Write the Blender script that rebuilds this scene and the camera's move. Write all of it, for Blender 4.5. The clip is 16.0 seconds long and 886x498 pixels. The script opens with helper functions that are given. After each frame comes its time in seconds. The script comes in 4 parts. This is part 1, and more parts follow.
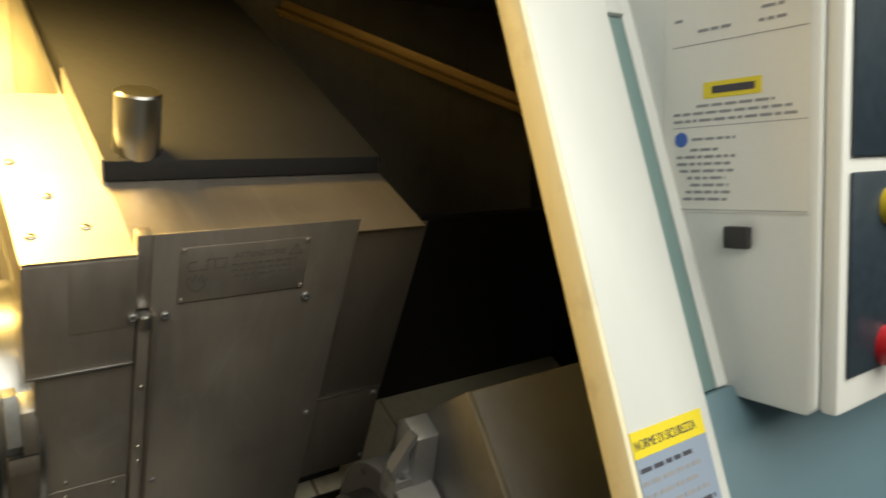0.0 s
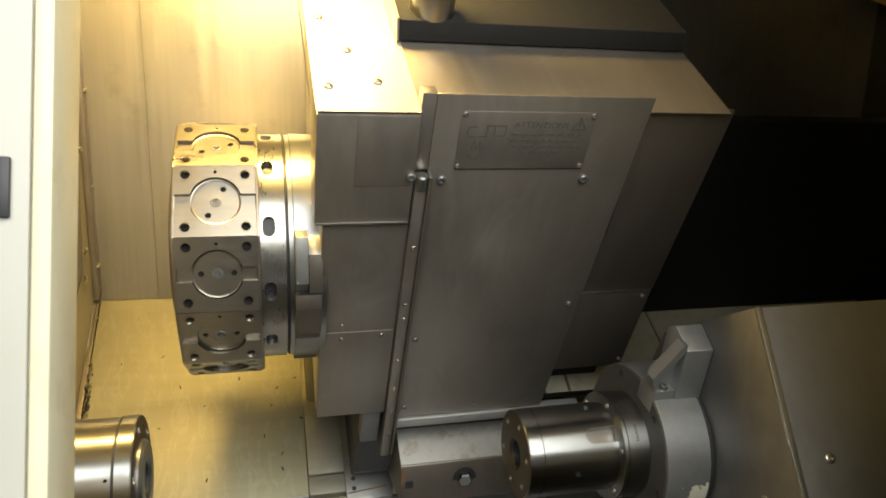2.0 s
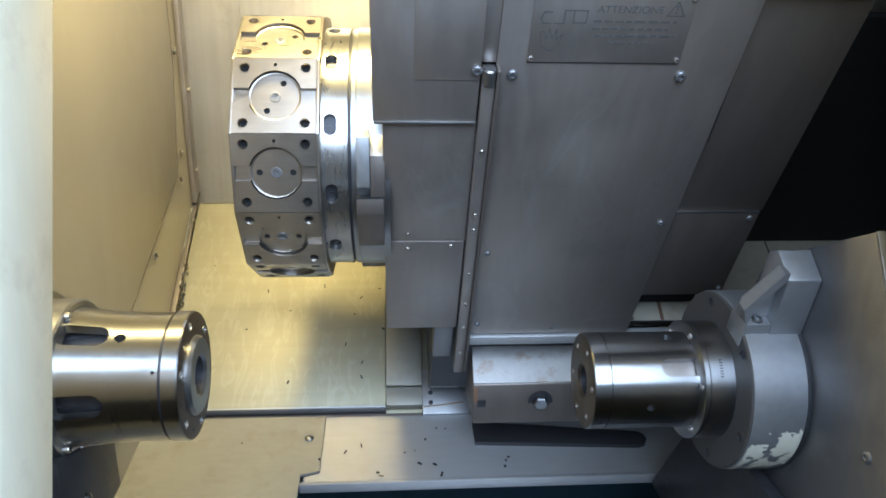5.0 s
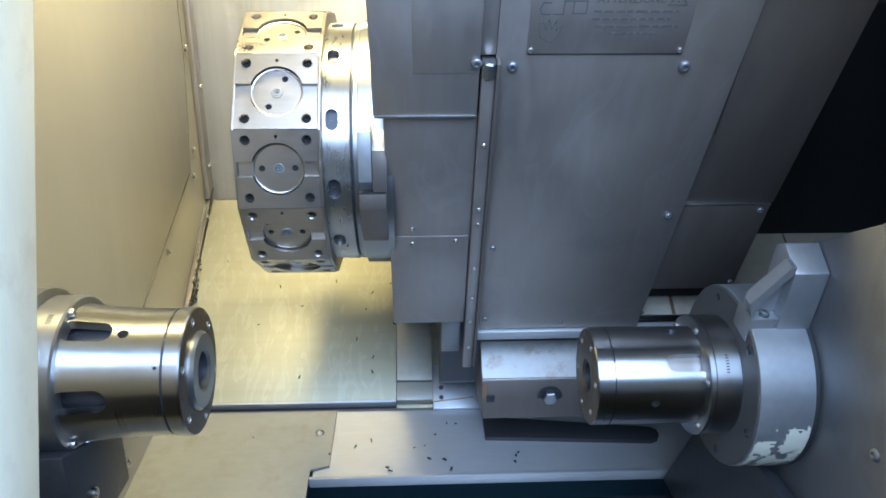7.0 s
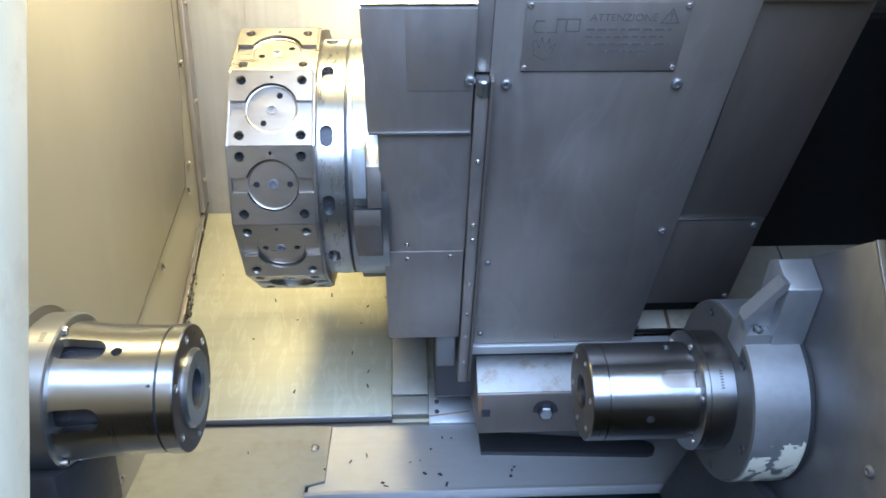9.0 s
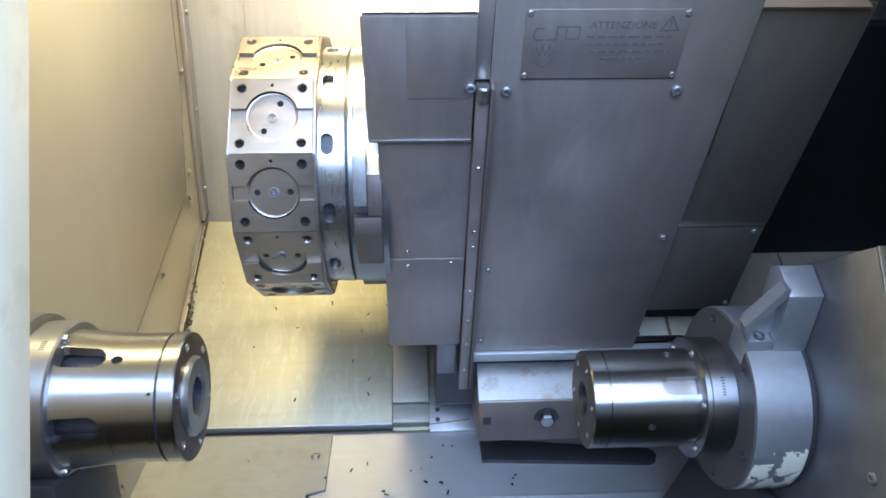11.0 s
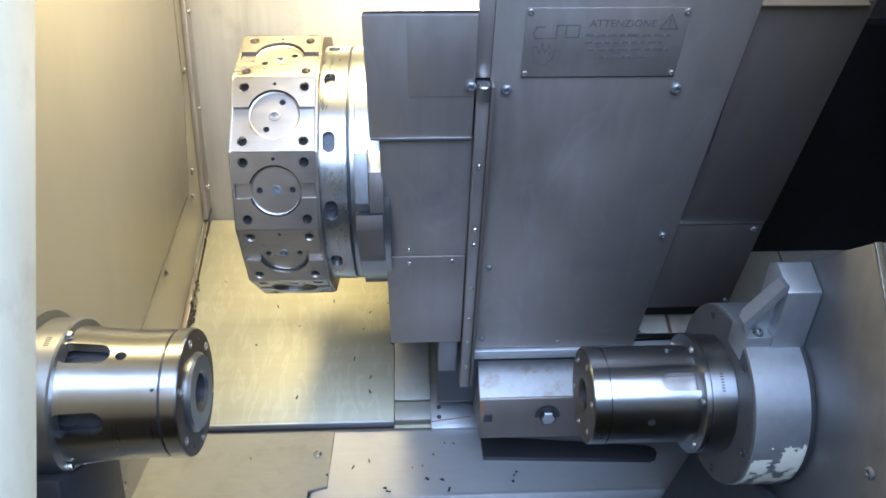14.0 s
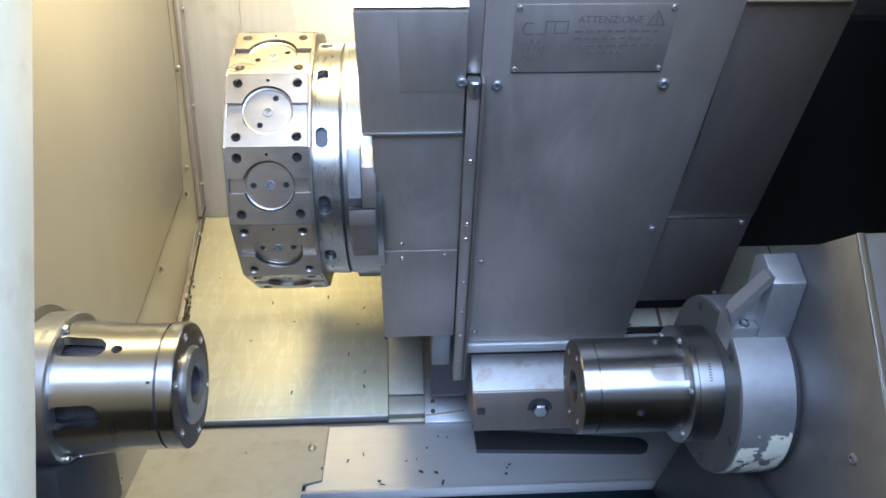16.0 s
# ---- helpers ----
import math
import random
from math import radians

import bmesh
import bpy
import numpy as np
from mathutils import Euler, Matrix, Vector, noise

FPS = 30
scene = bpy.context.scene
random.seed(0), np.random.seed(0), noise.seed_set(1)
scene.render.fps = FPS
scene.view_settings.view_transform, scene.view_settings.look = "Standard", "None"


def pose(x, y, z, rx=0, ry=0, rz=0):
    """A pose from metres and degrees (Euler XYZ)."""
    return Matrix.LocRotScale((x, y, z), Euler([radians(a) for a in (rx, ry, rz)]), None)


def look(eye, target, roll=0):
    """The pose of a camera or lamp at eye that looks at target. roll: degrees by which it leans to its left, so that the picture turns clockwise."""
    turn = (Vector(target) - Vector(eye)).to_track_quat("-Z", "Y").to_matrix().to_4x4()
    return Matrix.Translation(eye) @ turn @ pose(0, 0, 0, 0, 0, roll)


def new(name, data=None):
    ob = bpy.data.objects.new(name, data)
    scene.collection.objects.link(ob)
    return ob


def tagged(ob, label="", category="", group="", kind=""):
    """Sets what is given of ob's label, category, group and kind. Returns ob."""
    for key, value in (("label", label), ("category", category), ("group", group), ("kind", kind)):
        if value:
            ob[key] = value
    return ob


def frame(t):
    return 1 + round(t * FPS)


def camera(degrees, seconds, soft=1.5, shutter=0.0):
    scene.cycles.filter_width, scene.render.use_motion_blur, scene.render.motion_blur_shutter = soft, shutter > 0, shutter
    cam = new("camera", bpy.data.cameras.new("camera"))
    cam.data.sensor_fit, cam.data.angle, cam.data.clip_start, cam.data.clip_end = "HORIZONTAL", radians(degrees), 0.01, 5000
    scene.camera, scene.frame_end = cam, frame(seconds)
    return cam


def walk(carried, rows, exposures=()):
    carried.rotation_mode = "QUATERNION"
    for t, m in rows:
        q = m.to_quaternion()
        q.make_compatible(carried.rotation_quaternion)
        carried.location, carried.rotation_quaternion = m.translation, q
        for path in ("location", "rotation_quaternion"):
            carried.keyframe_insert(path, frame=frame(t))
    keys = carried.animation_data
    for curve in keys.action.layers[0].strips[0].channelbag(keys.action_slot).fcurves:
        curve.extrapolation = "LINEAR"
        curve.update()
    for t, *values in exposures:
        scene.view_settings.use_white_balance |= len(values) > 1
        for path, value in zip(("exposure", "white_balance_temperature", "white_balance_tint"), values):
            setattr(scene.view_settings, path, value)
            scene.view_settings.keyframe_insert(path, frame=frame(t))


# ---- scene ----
cam = camera(63.5, 16.0, 1.7, 0.4)
PATH = [
    (0, (-0.172, -0.869, 1.559), (1.007, 0.733, 1.348), -2.1),
    (0.5, (-0.179, -0.857, 1.561), (0.774, 0.88, 1.289), -1.4),
    (1, (-0.184, -0.853, 1.544), (0.586, 0.967, 1.235), 0.3),
    (1.5, (-0.176, -0.834, 1.52), (0.431, 1.034, 1.142), 0.8),
    (2, (-0.147, -0.811, 1.507), (0.337, 1.078, 1.064), 1.4),
    (2.5, (-0.083, -0.776, 1.494), (0.248, 1.128, 0.979), 1.8),
    (3, (-0.073, -0.74, 1.476), (0.158, 1.158, 0.888), 1.1),
    (3.5, (-0.08, -0.745, 1.474), (0.129, 1.146, 0.855), 1.0),
    (4, (-0.082, -0.744, 1.473), (0.096, 1.141, 0.828), 1.0),
    (4.5, (-0.074, -0.752, 1.469), (0.099, 1.133, 0.824), 1.2),
    (5, (-0.063, -0.756, 1.469), (0.077, 1.128, 0.814), 1.0),
    (7.5, (-0.035, -0.752, 1.468), (0.036, 1.131, 0.797), -0.1),
    (8, (-0.034, -0.753, 1.471), (0.045, 1.14, 0.83), -0.6),
    (8.5, (-0.035, -0.755, 1.472), (0.051, 1.14, 0.837), -0.4),
    (9, (-0.035, -0.751, 1.475), (0.051, 1.141, 0.831), 0.0),
    (11.5, (-0.036, -0.751, 1.474), (0.049, 1.148, 0.853), -0.2),
    (12, (-0.036, -0.749, 1.473), (0.041, 1.149, 0.846), -0.2),
    (12.5, (-0.037, -0.749, 1.473), (0.042, 1.148, 0.844), -0.0),
    (13, (-0.039, -0.75, 1.472), (0.032, 1.147, 0.843), -0.1),
    (13.5, (-0.037, -0.753, 1.471), (0.047, 1.143, 0.84), -0.1),
    (14, (-0.035, -0.758, 1.473), (0.046, 1.141, 0.85), -0.2),
    (14.5, (-0.035, -0.763, 1.473), (0.049, 1.135, 0.846), -0.2),
    (15, (-0.035, -0.764, 1.472), (0.06, 1.132, 0.843), -0.1),
    (15.5, (-0.037, -0.767, 1.472), (0.047, 1.129, 0.842), -0.1),
    (16, (-0.032, -0.771, 1.471), (0.063, 1.126, 0.844), -0.3),
]
EXPOSURES = [
    (0.0, -0.9, 9700, 10), (1.0, -0.95, 9500, 10), (2.0, -0.58, 8600, 10), (3.0, -0.25, 6750, 12),
    (4.0, -0.08, 6100, 13), (5.0, 0.0, 5550, 12), (7.5, 0.24, 4920, 12), (9.0, 0.25, 4950, 15),
    (12.0, 0.25, 5050, 17), (16.0, 0.25, 5050, 17),
]
walk(cam, [(t, look(eye, target, roll)) for t, eye, target, roll in PATH], EXPOSURES)

# ---- light: the workshop's daylight outside, the warm work lamp inside ----
world = bpy.data.worlds.new("workshop_daylight")
scene.world = world
world.use_nodes = True
wb = world.node_tree.nodes["Background"]
wb.inputs["Color"].default_value = (0.72, 0.86, 1.0, 1)
wb.inputs["Strength"].default_value = 0.22


def area(name, m, sx, sy, watts, colour):
    d = bpy.data.lights.new(name, "AREA")
    d.shape, d.size, d.size_y, d.energy, d.color = "RECTANGLE", sx, sy, watts, colour
    ob = new(name, d)
    ob.matrix_world = m
    return ob


LAMP_AT = (-0.17, 0.23, 1.955)
area("work_lamp_light", look(LAMP_AT, (-0.19, 0.40, 1.0)), 0.40, 0.10, 23, (1.0, 0.75, 0.29))
area("workshop_skylight", look((0.45, -2.6, 3.3), (0.05, 0.2, 1.05)), 4.6, 2.4, 375, (0.74, 0.87, 1.0))

# ---- materials ----
def mat(name, base, rough=0.5, metal=0.0, var=0.25, scale=6.0, stretch=(1, 1, 1), rvar=0.12, bump=0.1, fine=160.0, stain=None, stain_amt=0.0):
    """Object-space material: broad stains, fine grain along a stretch, worn gloss and relief."""
    m = bpy.data.materials.new(name)
    m.use_nodes = True
    nt = m.node_tree
    n, l = nt.nodes, nt.links
    b = n["Principled BSDF"]
    b.inputs["Metallic"].default_value = metal
    geo = n.new("ShaderNodeNewGeometry")
    mp = n.new("ShaderNodeMapping")
    mp.inputs["Scale"].default_value = stretch
    l.new(geo.outputs["Position"], mp.inputs["Vector"])
    info = n.new("ShaderNodeObjectInfo")
    big = n.new("ShaderNodeTexNoise")
    big.inputs["Scale"].default_value, big.inputs["Detail"].default_value = scale, 5
    l.new(geo.outputs["Position"], big.inputs["Vector"])
    small = n.new("ShaderNodeTexNoise")
    small.inputs["Scale"].default_value, small.inputs["Detail"].default_value = fine, 4
    l.new(mp.outputs["Vector"], small.inputs["Vector"])
    mix = n.new("ShaderNodeMix")
    mix.data_type = "RGBA"
    mix.inputs["A"].default_value = (*[c * (1 - var) for c in base], 1)
    mix.inputs["B"].default_value = (*[min(1, c * (1 + var)) for c in base], 1)
    add = n.new("ShaderNodeMath")
    add.operation = "MULTIPLY_ADD"
    l.new(big.outputs["Fac"], add.inputs[0])
    add.inputs[1].default_value = 0.9
    sub = n.new("ShaderNodeMath")
    sub.operation = "MULTIPLY_ADD"
    l.new(small.outputs["Fac"], sub.inputs[0])
    sub.inputs[1].default_value, sub.inputs[2].default_value = 0.9, -0.4
    l.new(sub.outputs[0], add.inputs[2])
    l.new(add.outputs[0], mix.inputs["Factor"])
    col = mix.outputs["Result"]
    if stain:
        st = n.new("ShaderNodeTexNoise")
        st.inputs["Scale"].default_value, st.inputs["Detail"].default_value, st.inputs["Roughness"].default_value = scale * 2.3, 8, 0.65
        l.new(geo.outputs["Position"], st.inputs["Vector"])
        ramp = n.new("ShaderNodeValToRGB")
        ramp.color_ramp.elements[0].position, ramp.color_ramp.elements[1].position = 0.54, 0.68
        l.new(st.outputs["Fac"], ramp.inputs["Fac"])
        k = n.new("ShaderNodeMath")
        k.operation = "MULTIPLY"
        l.new(ramp.outputs["Color"], k.inputs[0])
        k.inputs[1].default_value = stain_amt
        m2 = n.new("ShaderNodeMix")
        m2.data_type = "RGBA"
        l.new(k.outputs[0], m2.inputs["Factor"])
        l.new(col, m2.inputs["A"])
        m2.inputs["B"].default_value = (*stain, 1)
        col = m2.outputs["Result"]
    l.new(col, b.inputs["Base Color"])
    r = n.new("ShaderNodeMapRange")
    r.inputs["To Min"].default_value, r.inputs["To Max"].default_value = max(0.03, rough - rvar), min(1, rough + rvar)
    l.new(add.outputs[0], r.inputs["Value"])
    l.new(r.outputs["Result"], b.inputs["Roughness"])
    if bump:
        bp = n.new("ShaderNodeBump")
        bp.inputs["Strength"].default_value, bp.inputs["Distance"].default_value = bump, 0.0006
        l.new(small.outputs["Fac"], bp.inputs["Height"])
        l.new(bp.outputs["Normal"], b.inputs["Normal"])
    return m


M_WALL = mat("stainless_wall_sheet", (0.50, 0.48, 0.44), 0.36, 0.85, 0.16, 3.5, (1, 1, 0.04), 0.1, 0.12, 90, (0.30, 0.27, 0.22), 0.35)
M_SIDE = mat("beige_coated_side_sheet", (0.285, 0.262, 0.208), 0.46, 0.35, 0.10, 4.0, (1, 0.5, 0.2), 0.1, 0.06, 60, (0.28, 0.25, 0.19), 0.35)
M_FLOOR = mat("scuffed_steel_way_cover", (0.335, 0.312, 0.215), 0.47, 0.40, 0.17, 4.0, (0.08, 1, 1), 0.14, 0.05, 55, (0.31, 0.28, 0.19), 0.55)
M_APRON2 = mat("beige_tinted_apron_plate", (0.30, 0.288, 0.245), 0.48, 0.5, 0.12, 7.0, (0.4, 1, 1), 0.05, 0.01, 90, (0.22, 0.19, 0.14), 0.4)
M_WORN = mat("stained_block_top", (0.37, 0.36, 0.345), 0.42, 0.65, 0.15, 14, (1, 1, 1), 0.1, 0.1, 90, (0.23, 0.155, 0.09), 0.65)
M_APRON = mat("steel_front_apron", (0.41, 0.412, 0.412), 0.46, 0.60, 0.08, 5.0, (0.3, 1, 1), 0.03, 0.008, 90, (0.40, 0.37, 0.31), 0.35)
M_PLATE = mat("grey_carriage_sheet", (0.312, 0.278, 0.252), 0.40, 0.75, 0.13, 4.0, (1, 0.15, 0.15), 0.1, 0.06, 90, (0.22, 0.21, 0.21), 0.4)
M_PLATE2 = mat("dark_carriage_sheet", (0.20, 0.20, 0.205), 0.45, 0.7, 0.15, 4.0, (1, 0.15, 0.15), 0.1, 0.06, 90)
M_HOUSE = mat("dark_housing_sheet", (0.165, 0.165, 0.17), 0.48, 0.75, 0.14, 5.0, (1, 1, 0.3), 0.1, 0.06, 90, (0.11, 0.11, 0.11), 0.4)
# darker copy of the carriage sheet, with shade put into its base colour
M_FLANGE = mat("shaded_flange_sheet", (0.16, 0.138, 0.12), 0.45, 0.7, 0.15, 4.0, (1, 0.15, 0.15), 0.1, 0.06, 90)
M_RUST = mat("rust_streak", (0.15, 0.085, 0.05), 0.7, 0.0, 0.3, 60, (1, 1, 1), 0.1, 0.1)
M_STEEL = mat("ground_spindle_steel", (0.36, 0.365, 0.37), 0.28, 1.0, 0.04, 9.0, (6, 0.05, 0.05), 0.012, 0.0, 60, (0.31, 0.305, 0.30), 0.12)
M_STEEL2 = mat("worn_flange_steel", (0.36, 0.365, 0.37), 0.30, 0.95, 0.07, 9.0, (4, 0.2, 0.2), 0.03, 0.01, 80, (0.31, 0.30, 0.28), 0.2)
M_CAST = mat("milled_bracket_metal", (0.38, 0.385, 0.39), 0.42, 0.8, 0.12, 14, (1, 1, 1), 0.1, 0.15, 120)
M_TURRET = mat("oily_turret_steel", (0.30, 0.272, 0.24), 0.31, 0.95, 0.12, 12, (0.4, 2, 2), 0.08, 0.06, 90, (0.24, 0.20, 0.16), 0.3)
M_RING = mat("turret_ring_steel", (0.46, 0.45, 0.43), 0.30, 0.95, 0.12, 10, (2, 0.6, 0.6), 0.08, 0.08, 90)
M_DARK = mat("blackened_steel", (0.05, 0.05, 0.055), 0.45, 0.6, 0.3, 14, (1, 1, 1), 0.1, 0.1, 90)
# near-black base paints missing light: chamber depths, rear covers, turret core behind its holes
M_VOID = mat("unlit_space_black", (0.006, 0.006, 0.007), 0.85, 0.0, 0.3, 5, (1, 1, 1), 0.1, 0.05, 60)
M_SCREW = mat("screw_steel", (0.42, 0.40, 0.36), 0.30, 1.0, 0.2, 60, (1, 1, 1), 0.1, 0.0)
M_WHITE = mat("white_door_paint", (0.62, 0.645, 0.65), 0.38, 0.0, 0.03, 3, (1, 1, 0.2), 0.08, 0.03, 60, (0.58, 0.58, 0.53), 0.3)
M_DOOR = mat("off_white_door_paint", (0.53, 0.515, 0.475), 0.38, 0.0, 0.03, 3, (1, 1, 0.2), 0.08, 0.03, 60, (0.50, 0.47, 0.40), 0.3)
M_CREAM = mat("cream_edge_paint", (0.80, 0.74, 0.55), 0.45, 0.0, 0.08, 8, (1, 1, 0.3), 0.1, 0.05, 60, (0.56, 0.48, 0.34), 0.4)
M_TEAL = mat("teal_machine_paint", (0.14, 0.235, 0.24), 0.42, 0.0, 0.06, 4, (1, 1, 1), 0.08, 0.03, 80)
M_BLUE = mat("blue_grey_machine_paint", (0.085, 0.16, 0.20), 0.42, 0.0, 0.06, 4, (1, 1, 1), 0.08, 0.03, 80)
M_CAB = mat("light_grey_cabinet_paint", (0.76, 0.78, 0.78), 0.42, 0.0, 0.03, 3, (1, 1, 1), 0.08, 0.04, 120)
M_PANEL = mat("dark_control_plastic", (0.02, 0.035, 0.05), 0.35, 0.0, 0.2, 10, (1, 1, 1), 0.08, 0.02, 80)
M_PAPER = mat("printed_label_film", (0.72, 0.72, 0.70), 0.5, 0.0, 0.03, 8, (1, 1, 1), 0.08, 0.0)
M_BLUEPAPER = mat("grey_blue_label_film", (0.24, 0.31, 0.42), 0.5, 0.0, 0.05, 8, (1, 1, 1), 0.08, 0.0)
M_YELLOW = mat("yellow_warning_film", (0.78, 0.62, 0.05), 0.45, 0.0, 0.05, 10, (1, 1, 1), 0.08, 0.0)
M_BLUEINK = mat("blue_sign_ink", (0.04, 0.14, 0.50), 0.5, 0.0, 0.05, 10, (1, 1, 1), 0.08, 0.0)
M_INK = mat("dark_printing_ink", (0.05, 0.05, 0.07), 0.6, 0.0, 0.1, 20, (1, 1, 1), 0.08, 0.0)
M_GREYINK = mat("faded_printing_ink", (0.26, 0.27, 0.30), 0.6, 0.0, 0.1, 20, (1, 1, 1), 0.08, 0.0)
M_ETCH = mat("etched_plate_marking", (0.10, 0.098, 0.095), 0.65, 0.3, 0.2, 30, (1, 1, 1), 0.08, 0.0)
M_RED = mat("red_button_plastic", (0.60, 0.02, 0.03), 0.3, 0.0, 0.05, 10, (1, 1, 1), 0.05, 0.0)
M_AMBER = mat("yellow_ring_plastic", (0.70, 0.50, 0.04), 0.35, 0.0, 0.05, 10, (1, 1, 1), 0.05, 0.0)
M_RUBBER = mat("black_rubber_seal", (0.02, 0.02, 0.022), 0.55, 0.0, 0.2, 20, (1, 1, 1), 0.1, 0.05)
M_BAR = mat("brown_oily_beam", (0.20, 0.13, 0.06), 0.45, 0.3, 0.25, 10, (1, 1, 1), 0.1, 0.1)
M_CHIP = mat("dark_metal_swarf", (0.06, 0.055, 0.05), 0.4, 0.8, 0.3, 40, (1, 1, 1), 0.1, 0.0)
M_CHIPPAINT = mat("chipped_cream_paint", (0.52, 0.50, 0.40), 0.55, 0.0, 0.1, 30, (1, 1, 1), 0.1, 0.1)
M_HALL = mat("worn_workshop_concrete", (0.14, 0.14, 0.135), 0.7, 0.0, 0.15, 1.5, (1, 1, 1), 0.1, 0.1, 40)


def brushed(m, amount):
    """Turned steel: the sheen spreads along the axis and stays crisp round it."""
    n, l = m.node_tree.nodes, m.node_tree.links
    tan = n.new("ShaderNodeTangent")
    tan.direction_type, tan.axis = "RADIAL", "X"
    b = n["Principled BSDF"]
    b.inputs["Anisotropic"].default_value, b.inputs["Anisotropic Rotation"].default_value = amount, 0.25
    l.new(tan.outputs["Tangent"], b.inputs["Tangent"])


def dried(m, light, amount, scale, stretch):
    """Dried coolant: thin pale tide lines and runs over the sheet."""
    n, l = m.node_tree.nodes, m.node_tree.links
    b = n["Principled BSDF"]
    geo, mp, tex, ramp, mix = (n.new(k) for k in ("ShaderNodeNewGeometry", "ShaderNodeMapping", "ShaderNodeTexNoise", "ShaderNodeValToRGB", "ShaderNodeMix"))
    mp.inputs["Scale"].default_value = stretch
    l.new(geo.outputs["Position"], mp.inputs["Vector"])
    l.new(mp.outputs["Vector"], tex.inputs["Vector"])
    tex.inputs["Scale"].default_value, tex.inputs["Detail"].default_value, tex.inputs["Distortion"].default_value = scale, 3, 1.2
    e = ramp.color_ramp.elements
    e[0].position, e[0].color = 0.53, (0, 0, 0, 1)
    e[1].position, e[1].color = 0.575, (amount, amount, amount, 1)
    last = e.new(0.62)
    last.color = (amount * 0.25, amount * 0.25, amount * 0.25, 1)
    l.new(tex.outputs["Fac"], ramp.inputs["Fac"])
    mix.data_type = "RGBA"
    was = b.inputs["Base Color"].links[0].from_socket
    l.new(ramp.outputs["Color"], mix.inputs["Factor"])
    l.new(was, mix.inputs["A"])
    mix.inputs["B"].default_value = (*light, 1)
    l.new(mix.outputs["Result"], b.inputs["Base Color"])


brushed(M_STEEL, 0.8)
brushed(M_RING, 0.6)
dried(M_FLOOR, (0.46, 0.435, 0.33), 0.30, 22, (1.8, 0.5, 0.5))
dried(M_SIDE, (0.27, 0.245, 0.19), 0.30, 7, (1, 1.4, 0.5))
dried(M_PLATE, (0.36, 0.34, 0.32), 0.35, 9, (1.3, 0.5, 0.5))
# end faces get a darker brown than the turned barrels
M_FACE = mat("dark_brown_end_face", (0.10, 0.082, 0.064), 0.42, 0.75, 0.25, 30, (1, 1, 1), 0.1, 0.1, 120, (0.10, 0.07, 0.045), 0.6)
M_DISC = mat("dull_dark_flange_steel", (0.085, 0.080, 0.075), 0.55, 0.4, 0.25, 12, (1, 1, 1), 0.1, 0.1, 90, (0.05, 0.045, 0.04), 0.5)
# paler non-metal copy of the floor cover, with daylight put into its colour
M_COVER = mat("daylit_beige_cover", (0.42, 0.385, 0.30), 0.6, 0.0, 0.15, 8, (1, 1, 1), 0.1, 0.05, 60, (0.30, 0.24, 0.16), 0.5)
M_GLOW = bpy.data.materials.new("lamp_diffuser_glow")
M_GLOW.use_nodes = True
gb = M_GLOW.node_tree.nodes["Principled BSDF"]
gb.inputs["Base Color"].default_value = (0.9, 0.8, 0.5, 1)
gb.inputs["Emission Color"].default_value = (1.0, 0.75, 0.29, 1)
gb.inputs["Emission Strength"].default_value = 30.0


M_GLASS = bpy.data.materials.new("clear_safety_glass")
M_GLASS.use_nodes = True
gg = M_GLASS.node_tree.nodes["Principled BSDF"]
gg.inputs["Base Color"].default_value = (0.75, 0.80, 0.79, 1)
gg.inputs["Transmission Weight"].default_value = 1.0
gg.inputs["Roughness"].default_value = 0.04
gg.inputs["IOR"].default_value = 1.45


# ---- mesh helpers ----
I4 = Matrix.Identity(4)


def link(name, bm, material, parent=None, label="", smooth=35):
    me = bpy.data.meshes.new(name)
    bmesh.ops.recalc_face_normals(bm, faces=bm.faces)
    if smooth:
        for f in bm.faces:
            f.smooth = True
        for e in bm.edges:
            if len(e.link_faces) == 2 and e.calc_face_angle(0) > radians(smooth):
                e.smooth = False
            elif len(e.link_faces) != 2:
                e.smooth = False
    bm.to_mesh(me)
    bm.free()
    me.materials.append(material)
    ob = new(name, me)
    if parent:
        ob.parent = parent
    if label:
        ob["label"] = label
    return ob


part = link


def share(name, ob, parent, m):
    """Another object on ob's mesh."""
    o = new(name, ob.data)
    o.parent = parent
    o.matrix_basis = m
    return o


def root(name, label, category, group="", kind=""):
    return tagged(new(name), label, category, group, kind)


def box(x0, x1, y0, y1, z0, z1, bevel=0.0, m=I4, seg=2):
    bm = bmesh.new()
    bmesh.ops.create_cube(bm, size=1)
    for v in bm.verts:
        v.co = Vector(((x0 + x1) / 2 + v.co.x * (x1 - x0), (y0 + y1) / 2 + v.co.y * (y1 - y0), (z0 + z1) / 2 + v.co.z * (z1 - z0)))
    if bevel:
        bmesh.ops.bevel(bm, geom=bm.edges[:], offset=bevel, segments=seg, affect="EDGES", profile=0.5)
    bm.transform(m)
    return bm


def prism(pts, x0, x1, bevel=0.0, m=I4):
    """A yz outline pushed along x."""
    bm = bmesh.new()
    a = [bm.verts.new((x0, y, z)) for y, z in pts]
    b = [bm.verts.new((x1, y, z)) for y, z in pts]
    n = len(pts)
    bm.faces.new(a)
    bm.faces.new(b[::-1])
    for i in range(n):
        bm.faces.new((a[i], b[i], b[(i + 1) % n], a[(i + 1) % n]))
    bmesh.ops.recalc_face_normals(bm, faces=bm.faces)
    if bevel:
        bmesh.ops.bevel(bm, geom=bm.edges[:], offset=bevel, segments=2, affect="EDGES", profile=0.5)
    bm.transform(m)
    return bm


